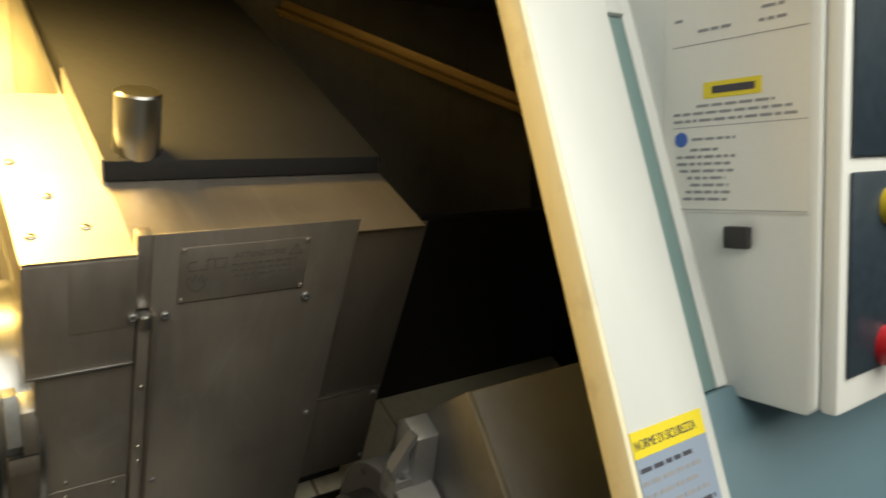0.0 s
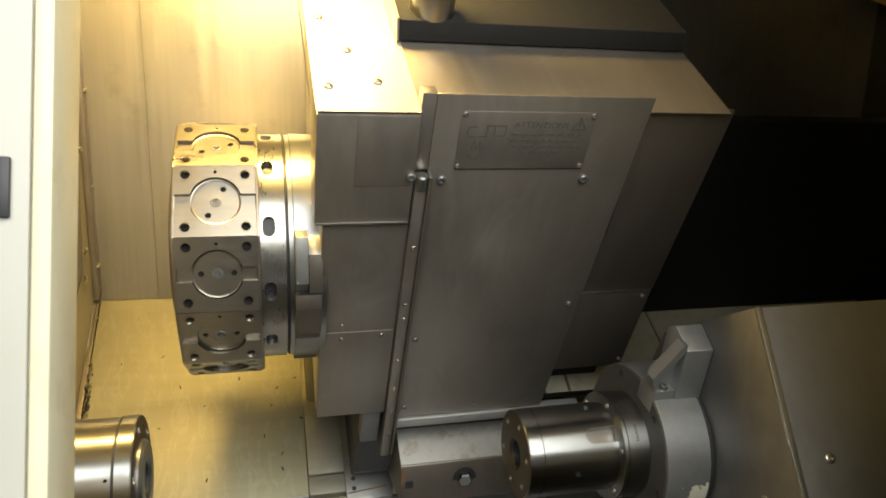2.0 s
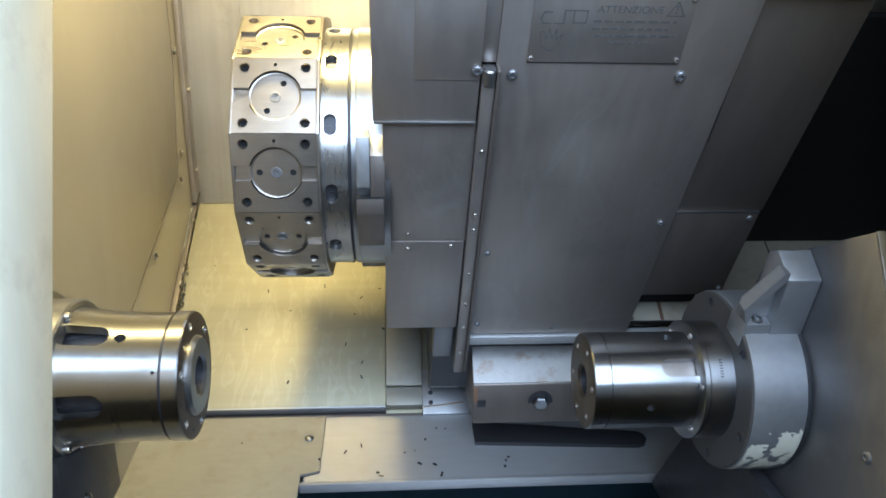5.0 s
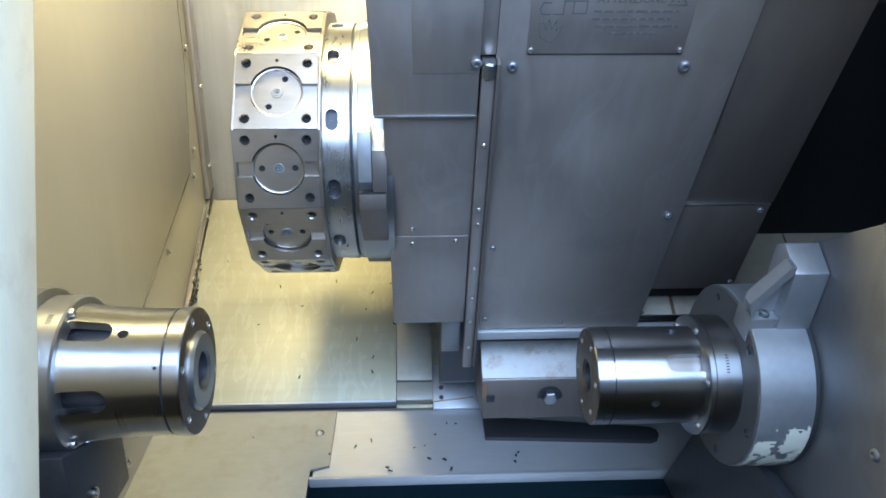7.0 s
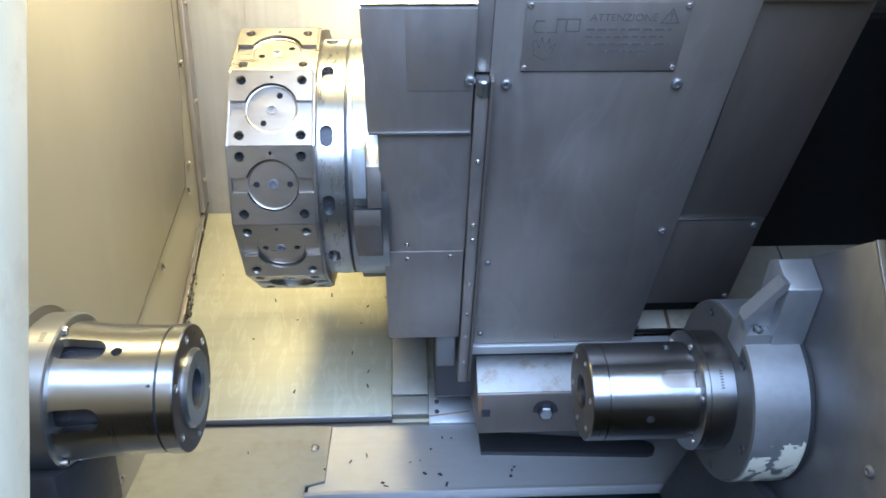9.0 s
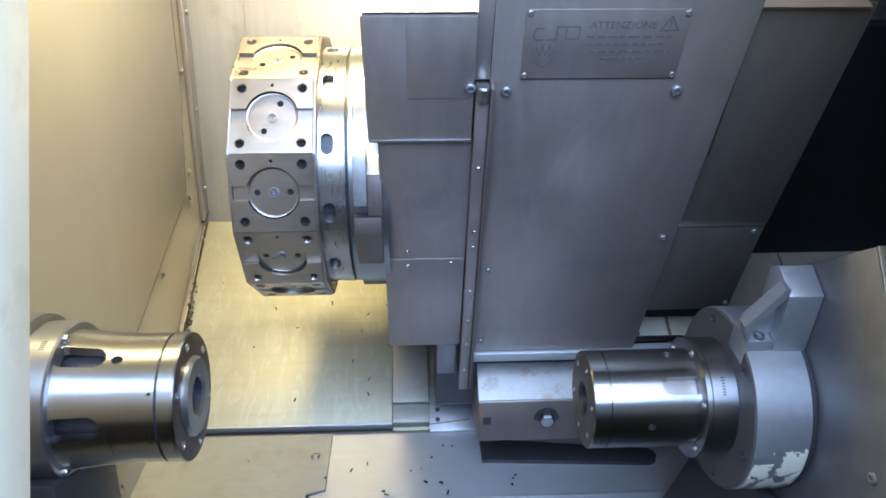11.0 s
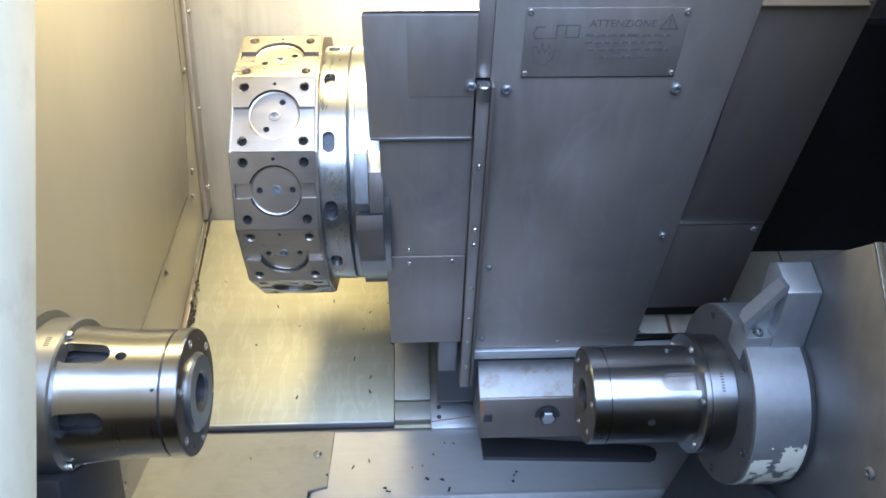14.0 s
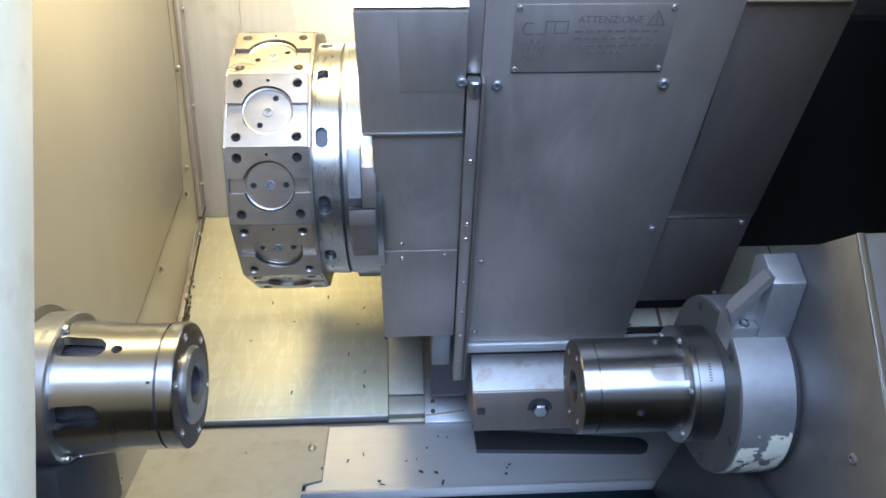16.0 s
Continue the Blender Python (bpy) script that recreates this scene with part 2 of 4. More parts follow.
def lathe(profile, n=96, m=I4):
    """(x, r) rows turned about the x axis."""
    bm = bmesh.new()
    rings = []
    for x, r in profile:
        if r < 1e-5:
            rings.append([bm.verts.new((x, 0, 0))])
        else:
            rings.append([bm.verts.new((x, r * math.cos(2 * math.pi * k / n), r * math.sin(2 * math.pi * k / n))) for k in range(n)])
    for a, b in zip(rings, rings[1:]):
        for k in range(n):
            k2 = (k + 1) % n
            if len(a) == 1 and len(b) > 1:
                bm.faces.new((a[0], b[k], b[k2]))
            elif len(b) == 1 and len(a) > 1:
                bm.faces.new((a[k], b[0], a[k2]))
            elif len(a) > 1:
                bm.faces.new((a[k], b[k], b[k2], a[k2]))
    bm.transform(m)
    return bm


def circle(cx, cy, r, n=20):
    return [(cx + r * math.cos(2 * math.pi * k / n), cy + r * math.sin(2 * math.pi * k / n)) for k in range(n)]


def holed(outer, holes, thick, m=I4, bevel=0.0):
    """A sheet in its local xy plane, its face at z = 0 and its back at -thick, with real holes."""
    bm = bmesh.new()
    for loop in [outer, *holes]:
        vs = [bm.verts.new((x, y, 0)) for x, y in loop]
        for i in range(len(vs)):
            bm.edges.new((vs[i], vs[(i + 1) % len(vs)]))
    bmesh.ops.triangle_fill(bm, edges=bm.edges[:], use_beauty=True, use_dissolve=False, normal=(0, 0, 1))
    ret = bmesh.ops.extrude_face_region(bm, geom=bm.faces[:])
    bmesh.ops.translate(bm, verts=[g for g in ret["geom"] if isinstance(g, bmesh.types.BMVert)], vec=(0, 0, -thick))
    bm.transform(m)
    return bm


def screw_mesh(r=0.006, h=0.0035):
    """A round screw head with a hex socket, its seat at z = 0, looking along +z."""
    prof = [(0.0, r), (h * 0.55, r), (h * 0.9, r * 0.8), (h, r * 0.5), (h * 0.45, r * 0.45), (h * 0.45, 0)]
    return lathe(prof, 14, Matrix.Rotation(radians(-90), 4, "Y"))


SCREWS = {}


def screw(parent, m, r=0.006, h=0.0035, material=None, name="screw"):
    key = (round(r, 5), round(h, 5), (material or M_SCREW).name, name)
    if key not in SCREWS:
        SCREWS[key] = link(name, screw_mesh(r, h), material or M_SCREW, parent)
        SCREWS[key].matrix_basis = m
        return SCREWS[key]
    return share(name, SCREWS[key], parent, m)


def lettering(text, size, m, material, parent, name="lettering", squash=1.0):
    cu = bpy.data.curves.new(name, "FONT")
    cu.body, cu.size, cu.extrude = text, size, 0.0002
    tmp = bpy.data.objects.new(name + "_outline", cu)
    scene.collection.objects.link(tmp)
    me = bpy.data.meshes.new_from_object(tmp.evaluated_get(bpy.context.evaluated_depsgraph_get()))
    bpy.data.objects.remove(tmp)
    me.name = name
    me.transform(m @ Matrix.Diagonal((squash, 1, 1, 1)))
    me.materials.clear()
    me.materials.append(material)
    ob = new(name, me)
    ob.parent = parent
    return ob


def frame_of(origin, ux, uy):
    ux, uy = Vector(ux).normalized(), Vector(uy).normalized()
    uz = ux.cross(uy).normalized()
    m = Matrix((ux, uy, uz)).transposed().to_4x4()
    m.translation = Vector(origin)
    return m


# ---- the enclosure ----
XW, YB = -0.515, 0.875                       # inner side wall, back wall
ZC = 1.019                                   # foot of the back wall
FL = frame_of((0, 0.44, 0.735), (1, 0, 0), (0, YB - 0.44, ZC - 0.735))   # the sloping floor: x, up the slope, normal
FLEN = math.hypot(YB - 0.44, ZC - 0.735)
LEFT = frame_of((XW, 0, 0), (0, 1, 0), (0, 0, 1))        # on the side wall: y, z, normal +x
BACK = frame_of((0, YB, 0), (1, 0, 0), (0, 0, 1))        # normal points to -y

wall_left = tagged(link("wall_left", prism([(-0.30, 0.45), (-0.30, 2.05), (0.95, 2.05), (0.95, 0.45)], XW - 0.02, XW), M_SIDE), "beige coated sheet wall behind the main spindle", "wall", kind="structure")
# a cover sheet with a bent lower edge, its screws, and the corner angle
cover = part("cover_sheet", prism([(-0.28, 2.04), (0.795, 2.04), (0.784, 1.33), (0.741, 1.117), (0.394, 0.957), (0.28, 0.78), (-0.28, 0.62)], XW + 0.0005, XW + 0.0055, 0.0012), M_SIDE, wall_left)
for ya, za, yb, zb in ((0.786, 1.33, 0.797, 2.04), (0.743, 1.117, 0.786, 1.33), (0.394, 0.955, 0.743, 1.1155)):
    jl = math.hypot(yb - ya, zb - za)
    part("sheet_joint", box(0, jl, -0.0013, 0.0013, 0.0002, 0.0060, 0, frame_of((XW, ya, za), (0, yb - ya, zb - za), (0, -(zb - za), yb - ya))), M_FLANGE, wall_left, "dark open joint")
part("corner_angle", prism([(0.845, 2.04), (YB, 2.04), (YB, ZC + 0.03), (0.836, ZC + 0.01)], XW + 0.0005, XW + 0.012, 0.002), M_PLATE, wall_left, "folded steel corner strip")
part("lower_angle", prism([(0.845, ZC + 0.008), (YB, ZC + 0.028), (0.45, 0.760), (0.45, 0.735)], XW + 0.0005, XW + 0.012, 0.002), M_FLANGE, wall_left, "oily steel corner strip along the sloping floor")
part("seal", prism([(0.80, ZC - 0.02), (0.84, ZC + 0.006), (0.45, 0.752), (0.42, 0.725)], XW + 0.0005, XW + 0.007, 0.0015), M_STEEL2, wall_left)
for y, z in ((0.800, 1.362), (0.776, 1.154), (0.547, 1.006), (0.806, 1.56), (0.812, 1.75), (0.256, 0.743), (0.756, 1.102), (0.36, 0.905)):
    screw(wall_left, LEFT @ Matrix.Translation((y, z, 0.0055 if y > 0.3 else 0.0)), 0.0075, 0.005)
for y, z in ((0.860, 1.277), (0.860, 1.48), (0.860, 1.10), (0.80, 0.998), (0.66, 0.905), (0.53, 0.82)):
    screw(wall_left, LEFT @ Matrix.Translation((y, z, 0.012)), 0.006, 0.004)

wall_back = tagged(link("wall_back", box(XW - 0.02, 1.5, YB, YB + 0.02, 0.45, 2.05), M_WALL), "brushed stainless back wall with coolant streaks", "wall", kind="structure")
part("wall_sheet", box(XW + 0.012, -0.385, YB - 0.003, YB, ZC, 2.04), M_WALL, wall_back)
part("wall_sheet", box(-0.384, 0.03, YB - 0.006, YB, ZC, 2.04), M_WALL, wall_back)
strip = part("cover_strip", box(0.035, 0.065, YB - 0.012, YB, ZC, 2.04, 0.001), M_WALL, wall_back, "screwed steel joint strip")
for k in range(9):
    screw(wall_back, BACK @ Matrix.Translation((0.05, 1.08 + 0.115 * k, 0.012)), 0.006, 0.004)

# added roof, out of view, so daylight comes in by the door side only
ceiling = tagged(link("ceiling", box(XW - 0.02, 1.5, -0.10, 0.95, 2.05, 2.07), M_PLATE2), "unseen dark roof added to close the chamber against outside light", "ceiling", kind="structure")
wall_right = tagged(link("wall_right", box(1.48, 1.50, -0.30, 0.95, 0.45, 2.05), M_VOID), "end wall in flat near-black, painted as unlit depth", "wall", kind="structure")

# sloping telescopic way cover and the pieces beside it
way_cover = root("way_cover", "sloping scuffed steel telescopic floor cover with coolant drips", "way cover")
part("upper_sheet", box(XW + 0.008, -0.0785, 0.004, FLEN, -0.006, 0.0, 0.0012, FL), M_FLOOR, way_cover)
part("front_lip", box(XW + 0.008, -0.0785, 0.0, 0.0038, -0.022, 0.001, 0.001, FL), M_APRON, way_cover, "bright worn front lip")
part("lower_sheet", box(-0.078, 0.60, -0.01, FLEN, -0.030, -0.022, 0.001, FL), M_FLOOR, way_cover)

right_cover = root("right_way_cover", "beige steel floor cover behind the counter spindle", "way cover")
part("sheet", box(0.601, 1.46, -0.01, FLEN * 0.765, -0.006, 0.0, 0.001, FL), M_COVER, right_cover)
part("seam", box(0.80, 0.803, 0.0, FLEN * 0.76, 0.0, 0.001, 0, FL), M_DARK, right_cover)
# this sheet only blackens the unlit space above the cover
part("unlit_backing", box(0.601, 1.46, FLEN * 0.766, FLEN * 0.80, -0.006, 0.60, 0, FL), M_VOID, right_cover, "near-black sheet painting the unlit space behind the cover")

# front apron: a near-level steel tray with a step
AP = frame_of((0, 0.428, 0.722), (1, 0, 0), (0, 1, 0.13))
apron = root("front_apron", "steel chip apron below the spindles, strewn with swarf", "apron")
S1, S2 = -0.1915, 0.40
part("side_plate", holed([(XW, -0.75), (-0.222, -0.75), (-0.222, -0.151), (S1 + 0.001, -0.142), (S1, 0.0), (XW, 0.0)], [], 0.004, AP @ Matrix.Translation((0, 0, 0.003))), M_APRON2, apron)
part("main_plate", holed([(S1 + 0.0015, 0.0), (0.78, 0.0), (0.78, -0.168), (-0.2165, -0.168), (-0.2165, -0.1530), (S1 + 0.0015, -0.1440)], [], 0.004, AP), M_APRON, apron)
part("front_lip", box(S1 - 0.03, S2, -0.176, -0.1685, -0.014, 0.005, 0.0015, AP), M_APRON, apron, "bright folded lip")
part("gutter", box(XW, 0.78, 0.001, 0.06, -0.030, -0.012, 0, AP), M_FLANGE, apron)
part("gutter_rail", box(XW, 0.75, 0.0005, 0.012, -0.0115, -0.003, 0.001, AP), M_PLATE, apron)
part("lower_tray", box(-0.245, 0.78, -0.75, -0.15, -0.085, -0.080, 0, AP), M_DARK, apron)
for k in range(4):
    part("tray_slat", box(-0.20, 0.62, -0.245 - 0.055 * k, -0.205 - 0.055 * k, -0.050, -0.044, 0.001, AP), M_APRON, apron)
for x, y in ((-0.216, -0.060), (0.419, -0.146), (0.30, -0.02)):
    screw(apron, AP @ Matrix.Translation((x, y, 0.003 if x < -0.21 else 0)), 0.008, 0.004)
part("joint_gap", box(S1 + 0.0002, S1 + 0.0013, -0.145, 0.0, -0.002, 0.0008, 0, AP), M_DARK, apron, "dark open joint")
# flat black shape laid on the apron as the guide block's shadow
part("block_shadow", holed([(0.083, -0.030), (0.083, -0.086), (0.380, -0.104), (0.392, -0.099), (0.398, -0.088), (0.396, -0.076), (0.385, -0.068)], [], 0.008, AP @ Matrix.Translation((0, 0, 0.008))), M_RUBBER, apron, "black pad painting the guide block's shadow on the apron")
# out of view; keeps low outside light off the spindles and darkens their undersides
lower_front = tagged(link("front_wall_low", prism([(-0.52, 0.0), (-0.49, 0.0), (-0.425, 0.96), (-0.43, 0.98), (-0.455, 0.98)], XW - 0.25, 1.5), M_DARK), "unseen dark sill wall added below the door opening to hold light back", "wall", kind="structure")

machine_base = tagged(link("machine_base", box(XW - 0.02, 1.5, -0.44, 0.95, 0.0, 0.449, 0.01), M_BLUE), "blue-grey cast machine base on the workshop floor", "machine base", kind="structure")

# swarf lying on apron and floor
rng = random.Random(4)


def swarf(name, n, place, label):
    bm = bmesh.new()
    for _ in range(n):
        m = place() @ Matrix.Rotation(rng.uniform(0, 6.3), 4, "Z")
        r, ln = rng.uniform(0.0007, 0.0016), rng.uniform(0.0012, 0.0042)
        c = box(-ln, ln, -r, r, 0, r * 1.4, 0, m @ Matrix.Rotation(rng.uniform(-0.3, 0.3), 4, "Y"))
        me = bpy.data.meshes.new("chip")
        c.to_mesh(me)
        c.free()
        bm.from_mesh(me)
        bpy.data.meshes.remove(me)
    return tagged(link(name, bm, M_CHIP), label, "swarf", kind="stuff")


swarf("swarf", 20, lambda: AP @ Matrix.Translation((min(0.4, rng.gauss(-0.05, 0.14)), rng.uniform(-0.165, -0.01), 0.0032)), "small dark metal chips scattered on the steel apron")
swarf("swarf", 16, lambda: FL @ Matrix.Translation((rng.uniform(-0.45, -0.08), rng.uniform(0.02, 0.40), 0.0004)), "small dark metal chips lying on the sloping cover")
def corner_spot():
    y = rng.gauss(0.645, 0.03)
    return Matrix.Translation((y, 0.855 + 0.653 * (y - 0.62) + rng.uniform(0.0, 0.035), rng.uniform(0.011, 0.018)))


swarf("swarf", 70, lambda: LEFT @ Matrix.Translation((0, 0, 0)) @ corner_spot(), "oily swarf caught in the corner of the sloping floor")


# ---- main spindle ----
def barrel(x0, x1, radius, slots, m, nx=48, nt=160, depth=0.016):
    """A turned sleeve, radius(x), with oblong openings (x, angle, half length, half width) cut through it."""
    bm = bmesh.new()
    R = radius((x0 + x1) / 2)

    def sdf(x, a):
        best, grad = 9, (0, 0)
        for sx, sa, hl, hw in slots:          # hw > hl: long round the rim
            da = (a - sa + math.pi) % (2 * math.pi) - math.pi
            px, py = x - sx, da * R
            r = min(hl, hw)
            qx, qy = px - max(-(hl - r), min(hl - r, px)), py - max(-(hw - r), min(hw - r, py))
            d = math.hypot(qx, qy)
            if d - r < best:
                best, grad = d - r, ((qx / d, qy / d) if d > 1e-6 else (0, 1))
        return best, grad

    st = min((x1 - x0) / nx, 2 * math.pi * R / nt)
    rows, val = [], {}
    for i in range(nx + 1):
        row = []
        for k in range(nt):
            x, a = x0 + (x1 - x0) * i / nx, 2 * math.pi * k / nt
            d, g = sdf(x, a)
            if abs(d) < st * 0.62 and 0 < i < nx:
                x, a, d = x - d * g[0], a - d * g[1] / R, 0.0
            r = radius(x)
            v = bm.verts.new((x, r * math.cos(a), r * math.sin(a)))
            val[v] = d
            row.append(v)
        rows.append(row)
    for i in range(nx):
        for k in range(nt):
            q = (rows[i][k], rows[i + 1][k], rows[i + 1][(k + 1) % nt], rows[i][(k + 1) % nt])
            if max(val[v] for v in q) > 1e-7:
                bm.faces.new(q)
    bmesh.ops.delete(bm, geom=[v for v in bm.verts if not v.link_faces], context="VERTS")
    rim = [e for e in bm.edges if len(e.link_faces) == 1 and x0 + 1e-4 < (e.verts[0].co.x + e.verts[1].co.x) / 2 < x1 - 1e-4]
    ret = bmesh.ops.extrude_edge_only(bm, edges=rim)
    for v in ret["geom"]:
        if isinstance(v, bmesh.types.BMVert):
            s = (math.hypot(v.co.y, v.co.z) - depth) / math.hypot(v.co.y, v.co.z)
            v.co.y, v.co.z = v.co.y * s, v.co.z * s
    bm.transform(m)
    return bm


def ang(deg):
    """Angle about the spindle axis: 0 towards the door, 90 up."""
    return math.pi - radians(deg)


ZL, ZR = 1.051, 1.036
ML = Matrix.Translation((0, 0, ZL))
spindle = root("main_spindle", "bright turned steel main spindle nose with oblong slots", "spindle")
RF = 0.0765
part("nose_body", barrel(-0.425, -0.3175, lambda x: RF - 0.001 + 0.007 * max(0, (-0.345 - x) / 0.08) ** 1.6, [(-0.402, ang(64 - 60 * k), 0.028, 0.0132) for k in range(6)] + [(-0.362, ang(62), 0.0060, 0.0058), (-0.362, ang(-58), 0.0060, 0.0058), (-0.3225, ang(31), 0.0022, 0.002)], ML, 110, 420, 0.012), M_STEEL, spindle)
# sleeve is near-black to paint the shade inside the slots
part("inner_sleeve", lathe([(-0.52, RF - 0.0135), (-0.33, RF - 0.0135), (-0.33, 0.02)], 64, ML), M_DARK, spindle)
part("groove", lathe([(-0.3185, RF - 0.006), (-0.3185, RF - 0.0030), (-0.3150, RF - 0.0030), (-0.3145, RF - 0.002)], 128, ML), M_DARK, spindle, "dark turned groove")
part("end_ring", lathe([(-0.3146, RF - 0.002), (-0.3142, RF), (-0.2985, RF), (-0.2970, RF - 0.0012)], 128, ML), M_STEEL, spindle)
part("end_face", lathe([(-0.2970, RF - 0.0012), (-0.2968, RF - 0.002), (-0.2968, 0.046)], 128, ML), M_FACE, spindle, "dark brown end face")
part("centre_boss", lathe([(-0.299, 0.0475), (-0.294, 0.0475), (-0.2905, 0.0445), (-0.2905, 0.026), (-0.2935, 0.0225)], 96, ML), M_STEEL2, spindle, "raised collar round the bore")
part("bore", lathe([(-0.2935, 0.0224), (-0.37, 0.0215), (-0.37, 0)], 64, ML), M_DARK, spindle, "dark oily bore")
part("rear_flange", lathe([(-0.424, 0.07), (-0.424, 0.0905), (-0.426, 0.093), (-0.456, 0.093), (-0.458, 0.091), (-0.458, 0.088), (-0.462, 0.088), (-0.462, 0.102), (-0.520, 0.104)], 128, ML), M_STEEL2, spindle)
for k in range(6):
    a = ang(88 + 60 * k)
    screw(spindle, frame_of((-0.297, 0.0640 * math.cos(a), ZL + 0.0640 * math.sin(a)), (0, 1, 0), (0, 0, 1)), 0.0052, 0.0014, M_STEEL2)
    a = ang(58 + 60 * k)
    screw(spindle, frame_of((-0.297, 0.064 * math.cos(a), ZL + 0.064 * math.sin(a)), (0, 1, 0), (0, 0, 1)), 0.0030, 0.0006, M_DARK, "pin_hole")
    a = ang(64 - 60 * k)
    screw(spindle, frame_of((-0.418, (RF - 0.0135) * math.cos(a), ZL + (RF - 0.0135) * math.sin(a)), (1, 0, 0), (0, -math.sin(a), math.cos(a))), 0.0095, 0.009, M_STEEL)
for k in (0, 2, 4):
    a = ang(80 + 60 * k)
    screw(spindle, frame_of((-0.424, 0.0865 * math.cos(a), ZL + 0.0865 * math.sin(a)), (0, 1, 0), (0, 0, 1)), 0.005, 0.005)
for k in range(5):
    a = ang(72 - 1.8 * k)
    part("stamped_mark", box(-0.003, 0.003, -0.0006, 0.0006, 0, 0.0003, 0, frame_of((-0.438, 0.0932 * math.cos(a), ZL + 0.0932 * math.sin(a)), (1, 0, 0), (0, -math.sin(a), math.cos(a)))), M_DARK, spindle)
spindle.location = (0.0042, 0, 1.0535 - 0.97 * ZL)
spindle.scale = (1, 0.97, 0.97)
# foot bracket under the flange
part("clamp_foot", prism([(-0.098, 1.0), (-0.02, 0.972), (0.05, 0.95), (0.05, 0.86), (-0.03, 0.86), (-0.10, 0.91)], -0.47, -0.420, 0.004), M_DARK, spindle)
screw(spindle, frame_of((-0.4195, -0.05, 0.915), (0, 1, 0), (0, 0, 1)), 0.008, 0.005)

# ---- counter spindle ----
MR = Matrix.Translation((0, 0, ZR))
sub = root("counter_spindle", "smaller steel counter spindle with a stepped collar and flange", "spindle")
RS = 0.0575
part("nose_body", barrel(0.1862, 0.293, lambda x: RS, [(0.2715, ang(42 - 120 * k), 0.0265, 0.0105) for k in range(3)] + [(0.232, ang(-5), 0.0048, 0.0046), (0.262, ang(88), 0.0065, 0.0063), (0.2385, ang(118), 0.0045, 0.0043)], MR, 110, 340, 0.010), M_STEEL, sub)
part("inner_sleeve", lathe([(0.19, 0.02), (0.19, RS - 0.0105), (0.33, RS - 0.0105)], 64, MR), M_PLATE, sub)
part("end_ring", lathe([(0.1860, RS - 0.004), (0.1860, RS - 0.0010), (0.1852, RS), (0.1670, RS), (0.1657, RS - 0.0012)], 128, MR), M_STEEL, sub)
part("end_face", lathe([(0.1657, RS - 0.0012), (0.1655, RS - 0.002), (0.1655, 0.021), (0.1685, 0.018)], 128, MR), M_FACE, sub, "end face in dark brown")
part("seal", lathe([(0.3868, 0.100), (0.3868, 0.1070), (0.3880, 0.1080), (0.3915, 0.1080)], 96, MR), M_RUBBER, sub, "black rubber seal")
part("bore", lathe([(0.1685, 0.0179), (0.21, 0.017), (0.21, 0)], 64, MR), M_DARK, sub, "dark oily bore")
part("collar", lathe([(0.2880, 0.05), (0.2880, 0.0690), (0.2892, 0.0712), (0.2925, 0.0712), (0.2932, 0.0690), (0.2955, 0.0690), (0.2962, 0.0705), (0.3240, 0.0705), (0.3250, 0.0690)], 128, MR), M_STEEL, sub)
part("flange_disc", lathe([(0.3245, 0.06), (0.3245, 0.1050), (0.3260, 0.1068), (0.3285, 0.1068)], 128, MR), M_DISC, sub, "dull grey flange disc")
part("hub", lathe([(0.3270, 0.09), (0.3270, 0.1068), (0.3278, 0.1075), (0.3865, 0.1075), (0.389, 0.1045), (0.394, 0.1045)], 128, MR), M_CAST, sub, "ground hub with chipped cream paint")
for k in range(6):
    a = ang(75 + 60 * k)
    screw(sub, frame_of((0.1655, 0.044 * math.cos(a), ZR + 0.044 * math.sin(a)), (0, -1, 0), (0, 0, 1)), 0.0038, 0.0012, M_PLATE)
    a = ang(20 + 60 * k)
    screw(sub, frame_of((0.288, 0.0635 * math.cos(a), ZR + 0.0635 * math.sin(a)), (0, -1, 0), (0, 0, 1)), 0.004, 0.003, M_PLATE)
    a = ang(45 + 60 * k)
    screw(sub, frame_of((0.3245, 0.094 * math.cos(a), ZR + 0.094 * math.sin(a)), (0, -1, 0), (0, 0, 1)), 0.0055, 0.0015, M_DARK)
for k in range(7):
    a = ang(46 - 2.6 * k)
    part("stamped_mark", box(-0.0018, 0.0018, -0.0006, 0.0006, 0, 0.0003, 0, frame_of((0.309, 0.0706 * math.cos(a), ZR + 0.0706 * math.sin(a)), (1, 0, 0), (0, -math.sin(a), math.cos(a)))), M_DARK, sub)
# chipped paint on the hub: ragged thin patches bent round it
bm = bmesh.new()
for i in range(30):
    for k in range(52):
        x, a = 0.3285 + 0.0019 * i, ang(3 - 1.1 * k)
        w = noise.noise((x * 75, k * 0.13, 3.1)) + 0.40 * noise.noise((x * 200, k * 0.5, 1.0))
        if w > -0.20 + (0.075 * (13 - k) if k < 13 else 0.004 * (k - 13)):
            vs = []
            for dx, da in ((0, 0), (0.0019, 0), (0.0019, 1.1), (0, 1.1)):
                aa = ang(3 - 1.1 * k - da)
                vs.append(bm.verts.new((x + dx, 0.1079 * math.cos(aa), 0.1079 * math.sin(aa))))
            bm.faces.new(vs)
bmesh.ops.remove_doubles(bm, verts=bm.verts, dist=0.00005)
bm.transform(MR)
part("flaking_paint", bm, M_CHIPPAINT, sub, "flaking cream paint")
# gusset bracket on the hub
BR = frame_of((0, -0.060, 1.118), (1, 0, 0), (0, -0.248, 0.969))      # x, up, towards the door


